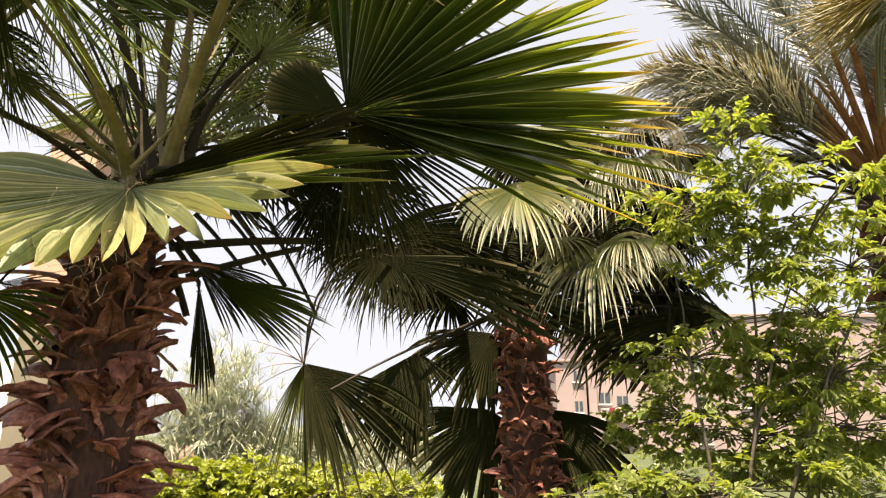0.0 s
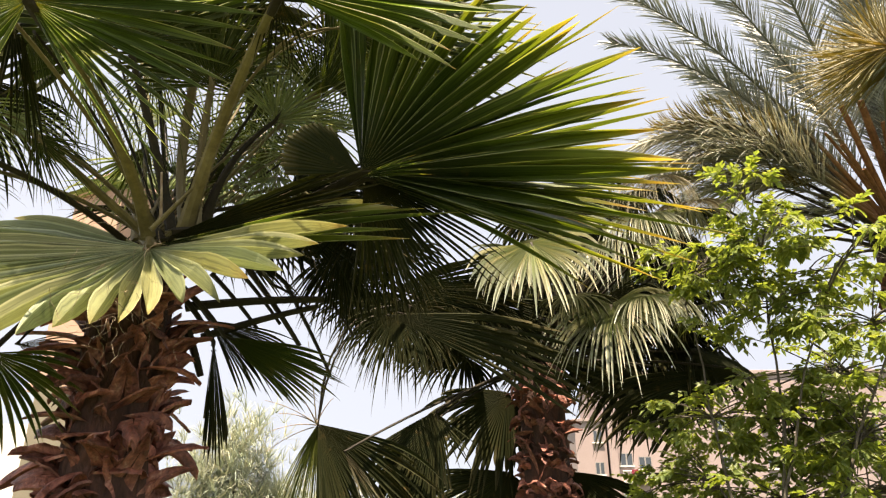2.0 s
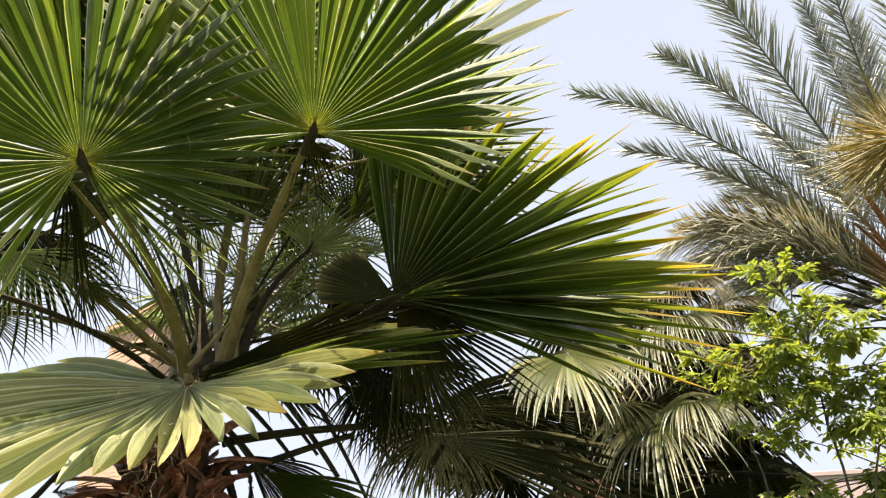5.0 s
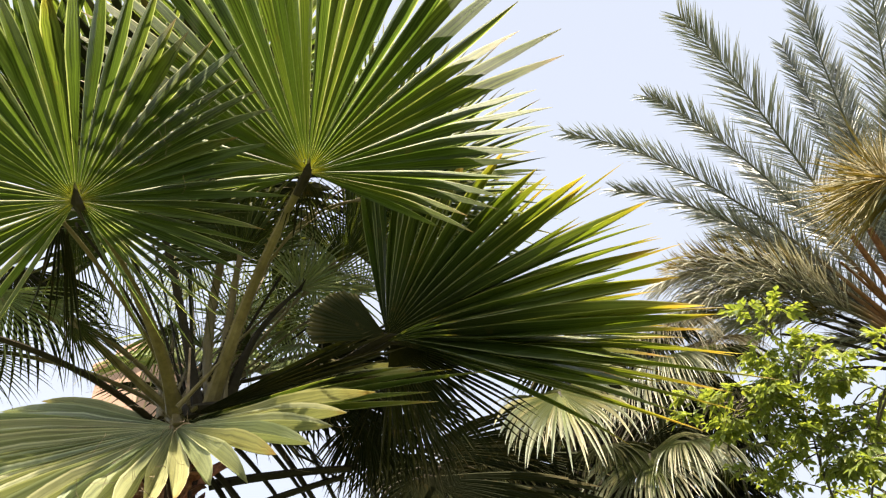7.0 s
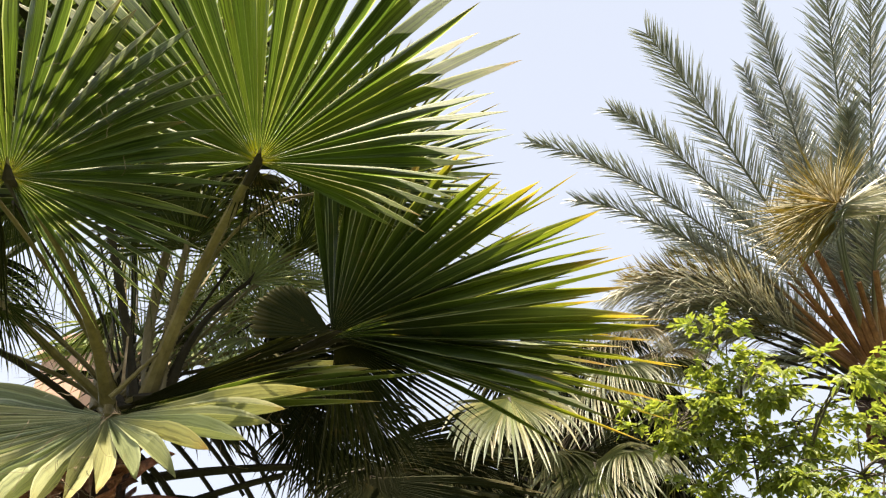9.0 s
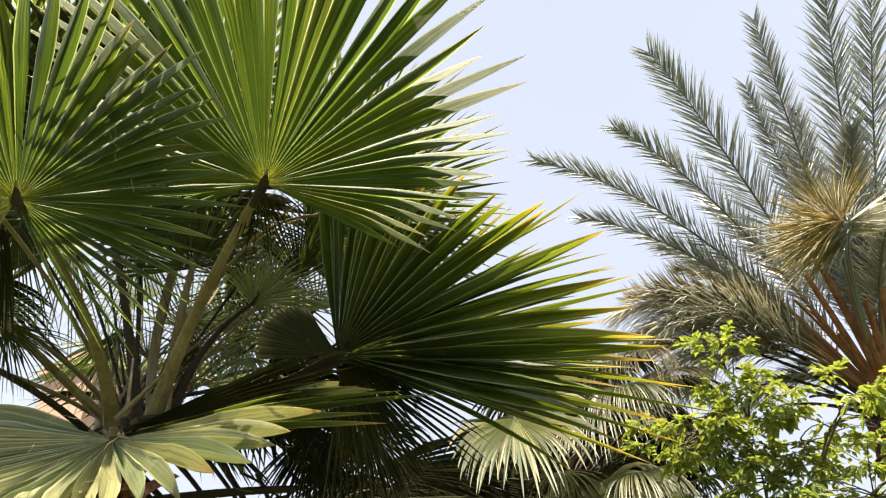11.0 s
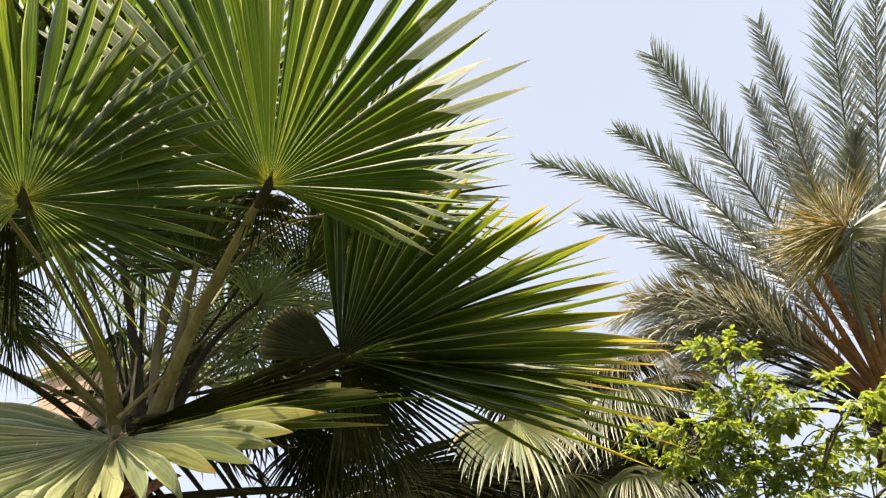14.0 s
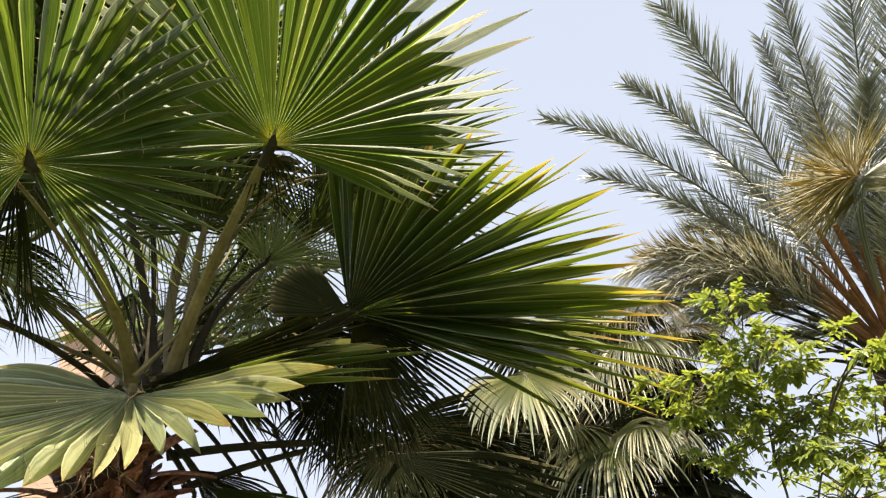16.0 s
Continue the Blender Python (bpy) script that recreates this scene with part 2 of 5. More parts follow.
RED_CLOTH = rough_material("red_cloth", [(0.3, (0.192, 0.018, 0.036)), (0.7, (0.252, 0.03, 0.048))], 5.0, 0.9, 0.2, 0.01)
OLIVE_AWNING = rough_material("olive_awning", [(0.3, (0.16, 0.15, 0.10)), (0.7, (0.22, 0.2, 0.14))], 4.0, 0.9, 0.2, 0.01)
AC_WHITE = rough_material("painted_metal_white", [(0.3, (0.62, 0.6, 0.56)), (0.7, (0.72, 0.7, 0.66))], 4.0, 0.5, 0.05, 0.002)
m, nt, bsdf, out = tree_of("window_glass")
bsdf.inputs["Base Color"].default_value = (0.05, 0.06, 0.07, 1)
bsdf.inputs["Roughness"].default_value = 0.08
GLASS = m


# ---- building blocks ----
def thing(name, place, label, category, group="", kind=""):
    ob = new(name)
    ob.location = place
    ob.empty_display_size = 0.2
    return tagged(ob, label, category, group, kind)


def part(name, mesh, material, parent=None, label="", smooth=False):
    """Links a mesh (from verts, faces[, uvs]) given in world metres under a thing or a part."""
    if not isinstance(mesh, bpy.types.Mesh):
        verts, faces, *uvs = mesh
        me = bpy.data.meshes.new(name)
        me.from_pydata([tuple(v) for v in verts], [], faces)
        if uvs:
            layer = me.uv_layers.new(name="UVMap")
            table = np.array(uvs[0], dtype=np.float32)
            index = np.empty(len(me.loops), dtype=np.int32)
            me.loops.foreach_get("vertex_index", index)
            layer.data.foreach_set("uv", table[index].ravel())
        mesh = me
    if material and not mesh.materials:
        mesh.materials.append(material)
    if smooth:
        mesh.polygons.foreach_set("use_smooth", [True] * len(mesh.polygons))
    ob = new(name, mesh)
    if parent is not None:
        ob.parent = parent
        ob.matrix_parent_inverse = world_of(parent).inverted()
    if label:
        tagged(ob, label)
    return ob


def world_of(ob):
    m = ob.matrix_basis.copy()
    while ob.parent:
        m = ob.parent.matrix_basis @ ob.matrix_parent_inverse @ m
        ob = ob.parent
    return m


class Shell:
    """Collects verts, faces and uvs for one mesh."""

    def __init__(self):
        self.v, self.f, self.uv = [], [], []

    def add(self, verts, faces, uvs=None):
        k = len(self.v)
        self.v += verts
        self.uv += uvs if uvs else [(0.5, 0.5)] * len(verts)
        self.f += [tuple(i + k for i in q) for q in faces]

    def data(self):
        return self.v, self.f, self.uv


def across(d, hint=Vector((0, 0, 1))):
    a = d.cross(hint)
    if a.length < 1e-4:
        a = d.cross(Vector((1, 0, 0)))
    a.normalize()
    return a, a.cross(d).normalized()


def tube(shell, points, radii, sides=8, flat=1.0, rng=None, uneven=0.0, hint=Vector((0, 0, 1))):
    n = len(points)
    verts, uvs, faces = [], [], []
    for i, p in enumerate(points):
        d = (points[min(i + 1, n - 1)] - points[max(i - 1, 0)]).normalized()
        a, b = across(d, hint)
        for k in range(sides):
            ang = 2 * math.pi * k / sides
            r = radii[i] * (1 + (rng.uniform(-uneven, uneven) if rng else 0))
            verts.append(p + a * math.cos(ang) * r + b * math.sin(ang) * r * flat)
            uvs.append((i / max(1, n - 1), k / sides))
    for i in range(n - 1):
        for k in range(sides):
            k2 = (k + 1) % sides
            faces.append((i * sides + k, i * sides + k2, (i + 1) * sides + k2, (i + 1) * sides + k))
    faces.append(tuple(range(sides))[::-1])
    faces.append(tuple((n - 1) * sides + k for k in range(sides)))
    shell.add(verts, faces, uvs)


def bend(a, b, lift=0.0, n=10, side=Vector((0, 0, 0)), via=None):
    """Points from a to b on an arc that rises by lift metres at its middle, or passes via there."""
    a, b = Vector(a), Vector(b)
    c = Vector(via) * 2 - (a + b) / 2 if via else (a + b) / 2 + Vector((0, 0, lift * 2)) + side * 2
    return [a * (1 - t) ** 2 + c * 2 * t * (1 - t) + b * t * t for t in [i / (n - 1) for i in range(n)]]


DOWN = Vector((0, 0, -1))


def fan_blade(hub, mid, side, spread=(100, 100), n=44, split=0.5, fold=(0, 0), droop=0.1, limp=0.3, ragged=0.08, fall=0.25, pleat=0.7, seed=1, first=0, taper=1.7, closed=1.0, hang=0.5, mess=0.25, wane=2.0, twist=0.5, deep=0.0, lean=0.25, reach=(0, 0)):
    """A pleated fan blade: fingers that fan out from hub round the axis hub-mid, in the plane that also holds side. spread:
    degrees away from side and towards it. split: where the fingers part. fold: degrees by which the two flanks fold out of the plane. droop: sag of
    the blade; limp: extra sag of the fingers beyond hang. fall: how much shorter the outer fingers are. deep: how much
    further in the outer fingers part. lean: how far each finger tilts about its own rib, in radians. reach: extra length of the fingers that
    point away from side and towards it."""
    rng = random.Random(seed)
    hub, mid, side = Vector(hub), Vector(mid), Vector(side)
    u = mid - hub
    length = u.length
    u.normalize()
    v = (side - hub) - u * (side - hub).dot(u)
    v.normalize()
    nrm = u.cross(v).normalized()
    a0, a1 = -radians(spread[0]), radians(spread[1])
    step = (a1 - a0) / n
    stations = [0.02, 0.08, 0.18, 0.3, 0.42, 0.54, 0.64, 0.73, 0.82, 0.9, 0.96, 1.0]
    sh = Shell()
    for i in range(n):
        th = a0 + step * (i + 0.5)
        big = max(abs(a0), abs(a1))
        L = length * (1 - fall * (abs(th) / big) ** wane) * (1 + rng.uniform(-ragged, ragged))
        L *= 1 + reach[0 if th < 0 else 1] * math.sin(th) ** 2
        fd = radians(fold[0] if th < 0 else fold[1])
        flank = v * math.cos(fd) + nrm * math.sin(fd) * (-1 if th < 0 else 1)
        d0 = (u * math.cos(th) + flank * math.sin(th)).normalized()
        stray = nrm * rng.uniform(-0.2, 0.2) * mess + (flank * math.cos(th) - u * math.sin(th)) * rng.uniform(-1, 1) * mess * step * 1.6
        lax = droop * rng.uniform(0.85, 1.15)
        end = limp * rng.uniform(0.5, 1.6)
        turn = rng.uniform(-0.10, 0.10)
        spin = rng.uniform(-2.2, 2.2) * twist
        tilt = rng.uniform(-lean, lean)
        p = hub.copy()
        prev = 0.0
        verts, uvs, faces = [], [], []
        sj = split * length * rng.uniform(0.93, 1.05) * (1 - deep * (abs(th) / big) ** 1.5)
        if rng.random() < ragged * 0.8:
            L *= rng.uniform(0.72, 0.95)
        for k, q in enumerate(stations):
            s = q * L
            d = d0 + DOWN * (lax * q * q * 1.3 + end * (max(0, q - hang) / (1 - hang)) ** 1.6)
            tang = nrm.cross(d0).normalized()
            d = (d + (tang * turn + stray) * max(0, q - split * 0.8)).normalized()
            p = p + d * (s - prev)
            prev = s
            t = (tang - d * tang.dot(d)).normalized()
            roll = spin * max(0, q - split * 0.7) + tilt * min(1, q * 3)
            nn = t.cross(d).normalized()
            t = (t * math.cos(roll) + nn * math.sin(roll)).normalized()
            nn = t.cross(d).normalized()
            if s < sj:
                w = s * step * 0.5 * closed
            else:
                x = (s - sj) / max(1e-4, L - sj)
                w = sj * step * 0.5 * closed * (1 + 0.25 * x) * max(0.02, 1 - x ** taper)
            h = w * pleat * (1.0 if s < sj else 1.25)
            verts += [p - t * w - nn * h, p + nn * h, p + t * w - nn * h]
            f = first + i
            uvs += [(q, f + 0.05), (q, f + 0.5), (q, f + 0.95)]
            if k:
                b = (k - 1) * 3
                faces += [(b, b + 1, b + 4, b + 3), (b + 1, b + 2, b + 5, b + 4)]
        sh.add(verts, faces, uvs)
    return sh.data()


def stalk(base, hub, lift=0.05, w0=0.03, w1=0.014, spines=True, seed=1, tongue=None, via=None):
    rng = random.Random(seed)
    pts = bend(base, hub, lift, 12, via=via)
    sh = Shell()
    radii = [w0 + (w1 - w0) * (i / 11) ** 0.6 for i in range(12)]
    if tongue:
        pts.append(pts[-1] + Vector(tongue).normalized() * 0.05)
        radii.append(0.002)
    n = len(pts)
    tube(sh, pts, radii, 8, 0.6)
    if spines:
        for i in range(1, n - 1):
            for j in range(4):
                t = j / 4
                p = pts[i].lerp(pts[min(i + 1, n - 1)], t)
                d = (pts[min(i + 1, n - 1)] - pts[i - 1]).normalized()
                a, b = across(d)
                for sgn in (-1, 1):
                    if rng.random() < 0.85:
                        r = radii[i]
                        s = rng.uniform(0.005, 0.011) * (w0 / 0.03)
                        o = p + a * sgn * r * 0.9
                        tip = o + a * sgn * s + d * rng.uniform(-0.6, 0.9) * s
                        sh.add([o - d * s * 0.6, o + d * s * 0.6, o + b * s * 0.4, tip], [(0, 1, 3), (1, 2, 3), (2, 0, 3)])
    return sh.data()


def threads(hub, mid, count, seed, reach=0.55, size=0.14):
    """Pale loose threads that hang between the fingers of a fan."""
    rng = random.Random(seed)
    hub, mid = Vector(hub), Vector(mid)
    L = (mid - hub).length
    sh = Shell()
    for i in range(count):
        d = Vector((rng.uniform(-1, 1), rng.uniform(-1, 1), rng.uniform(-1, 1)))
        p = hub + (mid - hub) * rng.uniform(reach, 0.95) + (d - (mid - hub) * d.dot(mid - hub) / L ** 2) * rng.uniform(0, 0.3) * L
        q = Vector((rng.uniform(-1, 1), rng.uniform(-1, 1), rng.uniform(-1.2, 0.3))).normalized()
        pts = []
        for k in range(6):
            pts.append(p.copy())
            q = (q + Vector((rng.uniform(-1, 1), rng.uniform(-1, 1), rng.uniform(-1.1, 0.7))) * 0.7).normalized()
            p = p + q * size / 5 * rng.uniform(0.6, 1.4)
        tube(sh, pts, [0.0006] * 6, 3)
    return sh.data()


FINGERS = [0]


def full_crown(palm, centre, count, bearings, heights, reach, blade, looks, seed, **shape):
    """The many other fans of a crown: bearings and heights in degrees, reach and blade in metres. looks: leaf materials from
    the lowest fans to the highest."""
    rng = random.Random(seed)
    for i in range(count):
        az = radians(bearings[0] + (bearings[1] - bearings[0]) * ((i * 0.618 + rng.uniform(-0.06, 0.06)) % 1.0))
        x = (i + 0.5) / count
        el = radians(heights[0] + (heights[1] - heights[0]) * x)
        way = Vector((math.sin(az) * math.cos(el), math.cos(az) * math.cos(el), math.sin(el)))
        hub = Vector(centre) + way * reach * rng.uniform(0.8, 1.15) + DOWN * 0.1 * (1 - x)
        mid = hub + (way + DOWN * rng.uniform(0.3, 0.8) * (1.1 - x)).normalized() * blade * rng.uniform(0.85, 1.1)
        level = Vector((math.cos(az), -math.sin(az), rng.uniform(-0.5, 0.5)))
        fan_leaf(palm, centre, hub, mid, hub + level, looks[min(len(looks) - 1, int(x * len(looks)))], seed=seed * 100 + i, **shape)


def fan_leaf(palm, base, hub, mid, side, material, label="", lift=0.05, w0=0.028, w1=0.013, stalk_mat=None, spines=True, seed=1, via=None, heel=0.0, **shape):
    blade = fan_blade(hub, mid, side, seed=seed, first=FINGERS[0], **shape)
    FINGERS[0] += 80
    leaf = part("fan_leaf", blade, material, palm, label)
    if base is not None:
        part("petiole", stalk(base, hub, lift, w0, w1, spines, seed, Vector(mid) - Vector(hub), via), stalk_mat or PETIOLE, leaf, smooth=False)
    if heel:
        way = (Vector(mid) - Vector(hub)).normalized()
        back = (Vector(via or base) - Vector(hub)).normalized()
        part("hastula", stalk(Vector(hub) + back * 0.09 - way * 0.004, Vector(hub) - way * 0.006, 0.0, heel * 0.8, heel, False, seed, way), PETIOLE_DARK, leaf, "dark brown heel of the blade")
    return leaf


# ---- ground ----
sh = Shell()
N = 48
for i in range(N + 1):
    for j in range(N + 1):
        x = (i / N * 2 - 1)
        y = (j / N * 2 - 1)
        x, y = x * abs(x) * 900, y * abs(y) * 900
        sh.v.append(Vector((x, y, 0.05 * noise.noise(Vector((x * 0.4, y * 0.4, 0))))))
sh.f = [(i * (N + 1) + j, (i + 1) * (N + 1) + j, (i + 1) * (N + 1) + j + 1, i * (N + 1) + j + 1) for i in range(N) for j in range(N)]
tagged(part("ground", (sh.v, sh.f), SOIL, smooth=True), "garden lawn, green with dry patches", "ground", kind="structure")


# ---- near fan palm ----
def boot_mesh(seed, length=0.26, width=0.2):
    """An old leaf base: two legs on the trunk that join into a tapering, drooping stub with a frayed rim. It points
    out along +y and up along +z."""
    rng = random.Random(seed)
    sh = Shell()
    rows = 9
    bow = rng.uniform(0.3, 1.9)
    lean = rng.uniform(-0.25, 0.25)
    y = z = 0.0
    centre = []
    for i in range(rows):
        t = i / (rows - 1)
        ang = 0.75 - bow * t * 1.1
        centre.append((y, z, ang))
        y += math.cos(ang) * length / (rows - 1)
        z += math.sin(ang) * length / (rows - 1)
    reach = rng.uniform(0.4, 0.8)
    blunt = rng.uniform(0.55, 0.9)
    curl = rng.uniform(-0.05, 0.03)
    for sgn in (-1, 1):
        verts, faces = [], []
        for i, (y, z, ang) in enumerate(centre):
            t = i / (rows - 1)
            gap = max(0.0, reach - t) / reach * width * 0.10
            w = width * 0.5 * (1 - blunt * t ** 0.8) * (1 - 0.3 * (t > 0.95))
            fray = rng.uniform(-0.006, 0.006)
            th = 0.016 * (1 - 0.6 * t)
            xs = (gap * 0.5, (gap * 0.5 + w) * 0.55, w + fray)
            ys = (0.010, 0.004, curl * (1 - 0.5 * t) + rng.uniform(-0.004, 0.004))
            up = (-math.sin(ang), math.cos(ang))
            for x, d in zip(xs, ys):
                verts.append(Vector((sgn * x + lean * length * t * t, y - up[0] * d - 0.0, z + up[1] * d)))
            for x, d in zip(xs[::-1], ys[::-1]):
                verts.append(Vector((sgn * x + lean * length * t * t, y - up[0] * (d - th), z + up[1] * (d - th))))
        for i in range(rows - 1):
            for k in range(6):
                k2 = (k + 1) % 6
                faces.append((i * 6 + k, i * 6 + k2, (i + 1) * 6 + k2, (i + 1) * 6 + k))
        faces.append(tuple((rows - 1) * 6 + k for k in range(6)))
        sh.add(verts, faces)
    me = bpy.data.meshes.new("leaf_base")
    me.from_pydata([tuple(v) for v in sh.v], [], sh.f)
    me.materials.append(BOOT)
    return me


def palm_trunk(palm, foot, top, r0, r1, seed, boots, size, low, shell_material=BARK):
    """Tapered trunk of dark fibre, ringed by a spiral of old leaf bases from height low (0 to 1) to its top."""
    rng = random.Random(seed)
    foot, top = Vector(foot), Vector(top)
    n = 28
    pts = [foot.lerp(top, i / (n - 1)) for i in range(n)]
    sh = Shell()
    tube(sh, pts, [r0 + (r1 - r0) * i / (n - 1) for i in range(n)], 28, 1.0, rng, 0.07, Vector((0, 1, 0)))
    trunk = part("trunk", sh.data(), shell_material, palm, smooth=True)
    meshes = [boot_mesh(seed * 10 + k, size * (0.55 + 0.14 * k), size * (1.2 - 0.05 * k)) for k in range(7)]
    for i in range(boots):
        t = low + (0.94 - low) * (i + 0.5) / boots
        p = foot.lerp(top, t)
        r = r0 + (r1 - r0) * t
        a = i * 2.39996 + rng.uniform(-0.18, 0.18)
        ob = new("leaf_base", meshes[rng.randrange(7)])
        ob.parent = trunk
        ob.matrix_parent_inverse = world_of(trunk).inverted()
        m = Matrix.Translation(p) @ Matrix.Rotation(a, 4, "Z") @ Matrix.Translation((0, r - 0.03, rng.uniform(-0.03, 0.03)))
        m = m @ Matrix.Rotation(rng.uniform(-0.7, 1.0), 4, "X") @ Matrix.Rotation(rng.uniform(-0.7, 0.7), 4, "Y") @ Matrix.Rotation(rng.uniform(-0.5, 0.5), 4, "Z")
        ob.matrix_basis = m @ Matrix.Diagonal((rng.uniform(0.6, 1.2), rng.uniform(0.7, 1.35), rng.uniform(0.7, 1.25), 1))
    rest = Shell()
    for i in range(int(boots * low * 0.6)):
        t = low * (i + 0.5) / (boots * low * 0.6)
        m = Matrix.Translation(foot.lerp(top, t)) @ Matrix.Rotation(i * 2.39996, 4, "Z") @ Matrix.Translation((0, r0 - 0.03, 0)) @ Matrix.Rotation(rng.uniform(-0.5, 0.3), 4, "X")
        me = meshes[i % 7]
        rest.add([m @ v.co for v in me.vertices], [tuple(p.vertices) for p in me.polygons])
    if rest.v:
        tagged(part("lower_leaf_bases", (rest.v, rest.f), BOOT, trunk), kind="stuff")
    return trunk


CROWN = Vector((-1.244, 2.362, 2.554))
FOOT = Vector((CROWN.x - 0.02, CROWN.y + 0.05, 0))
palm = thing("fan_palm", FOOT, "fan palm with red-brown split leaf bases and broad green fans", "palm tree", "fan palms")
palm_trunk(palm, FOOT, CROWN - Vector((0, 0, 0.12)), 0.165, 0.14, 3, 300, 0.155, 0.46)

# broad fans seen from beneath
fan_leaf(palm, (-1.131, 2.164, 2.503), (-0.996, 1.178, 2.691), (-0.879, 0.729, 2.989), (-0.563, 1.396, 2.900), GREEN_FAN, "broad green fan lit through from above", seed=11, spread=(150, 165), n=54, split=0.66, deep=0.78, mess=0.5, pleat=1.3, twist=0.3, droop=0.0, limp=0.10, fall=0.05, closed=0.98, lean=0.35, w0=0.03, w1=0.012, heel=0.016, via=(-1.060, 1.729, 2.656), stalk_mat=PETIOLE)
fan_leaf(palm, (-1.014, 2.207, 2.541), (-0.499, 1.470, 2.982), (-0.220, 0.753, 3.362), (0.099, 1.512, 2.993), GREEN_FAN, "broad green fan lit through from above", seed=12, spread=(125, 104), n=50, split=0.66, deep=0.78, mess=0.45, pleat=1.3, twist=0.25, droop=0.0, limp=0.08, fall=0.72, wane=2.6, closed=0.98, lean=0.35, w0=0.034, w1=0.012, heel=0.016, via=(-0.805, 1.911, 2.830))
# the long fan that reaches out over the garden, and fans beneath, one coloured dark for its shaded flank
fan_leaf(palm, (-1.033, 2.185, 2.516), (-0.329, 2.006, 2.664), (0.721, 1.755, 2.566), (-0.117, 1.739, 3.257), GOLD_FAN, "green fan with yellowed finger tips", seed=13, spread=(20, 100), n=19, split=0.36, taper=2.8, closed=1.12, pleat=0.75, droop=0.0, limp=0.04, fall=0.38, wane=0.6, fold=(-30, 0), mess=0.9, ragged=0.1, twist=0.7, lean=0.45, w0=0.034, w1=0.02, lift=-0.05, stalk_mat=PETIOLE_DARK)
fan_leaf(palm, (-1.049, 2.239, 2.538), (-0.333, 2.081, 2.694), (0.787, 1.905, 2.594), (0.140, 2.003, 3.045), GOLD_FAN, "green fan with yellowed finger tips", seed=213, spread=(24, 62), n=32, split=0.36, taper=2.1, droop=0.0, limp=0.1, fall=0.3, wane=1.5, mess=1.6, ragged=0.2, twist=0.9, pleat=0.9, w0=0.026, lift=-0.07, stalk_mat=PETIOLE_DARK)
fan_leaf(palm, (-1.058, 2.256, 2.545), (-0.329, 2.105, 2.692), (0.207, 2.348, 2.422), (-0.253, 2.359, 2.358), DARK_FAN, "dark fan below the long one, coloured for shade", seed=113, spread=(66, 66), n=46, split=0.38, droop=0.0, limp=0.2, closed=1.0, fall=0.15, wane=0.8, twist=0.8, mess=0.6, w0=0.028, lift=-0.06, stalk_mat=PETIOLE_DARK)
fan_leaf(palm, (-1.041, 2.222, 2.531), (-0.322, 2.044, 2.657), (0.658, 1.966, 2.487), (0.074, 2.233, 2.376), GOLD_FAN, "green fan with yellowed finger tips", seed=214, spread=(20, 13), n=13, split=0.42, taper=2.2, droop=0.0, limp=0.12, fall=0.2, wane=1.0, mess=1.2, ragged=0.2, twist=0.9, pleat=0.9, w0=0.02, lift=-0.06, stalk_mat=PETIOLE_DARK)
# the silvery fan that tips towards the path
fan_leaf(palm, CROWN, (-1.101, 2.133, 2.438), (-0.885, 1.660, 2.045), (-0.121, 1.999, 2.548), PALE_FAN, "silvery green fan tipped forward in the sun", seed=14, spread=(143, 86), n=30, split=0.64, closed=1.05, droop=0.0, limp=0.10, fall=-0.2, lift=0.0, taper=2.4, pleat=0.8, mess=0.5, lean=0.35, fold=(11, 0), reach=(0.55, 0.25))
fan_leaf(palm, CROWN, (-1.073, 2.157, 2.478), (-0.292, 1.934, 2.593), (-0.278, 1.873, 2.848), DARK_FAN, "dark fan folded narrow", seed=114, spread=(8, 7), n=9, split=0.6, closed=1.4, droop=0.0, limp=0.05, twist=0.6, stalk_mat=PETIOLE_DARK)
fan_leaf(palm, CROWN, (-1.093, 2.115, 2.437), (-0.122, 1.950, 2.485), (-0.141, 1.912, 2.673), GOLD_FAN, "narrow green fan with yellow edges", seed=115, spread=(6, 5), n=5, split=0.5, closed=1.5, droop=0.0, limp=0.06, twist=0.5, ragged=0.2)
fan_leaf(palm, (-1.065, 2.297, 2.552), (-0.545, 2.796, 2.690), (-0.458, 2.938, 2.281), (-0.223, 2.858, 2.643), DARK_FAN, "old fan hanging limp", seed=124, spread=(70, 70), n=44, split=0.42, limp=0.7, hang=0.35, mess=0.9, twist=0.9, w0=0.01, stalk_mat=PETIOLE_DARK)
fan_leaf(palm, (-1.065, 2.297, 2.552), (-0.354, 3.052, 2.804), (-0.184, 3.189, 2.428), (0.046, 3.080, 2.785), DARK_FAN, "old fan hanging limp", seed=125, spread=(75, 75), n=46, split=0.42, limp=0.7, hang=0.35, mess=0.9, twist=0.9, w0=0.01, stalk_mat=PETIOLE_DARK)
# fans added out of sight higher in the crown, to shade the long one
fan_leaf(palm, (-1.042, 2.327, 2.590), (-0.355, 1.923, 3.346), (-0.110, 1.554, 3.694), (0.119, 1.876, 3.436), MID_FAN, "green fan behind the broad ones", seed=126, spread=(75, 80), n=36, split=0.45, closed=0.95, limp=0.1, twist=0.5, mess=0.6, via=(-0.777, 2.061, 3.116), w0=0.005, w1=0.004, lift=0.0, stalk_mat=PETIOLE)
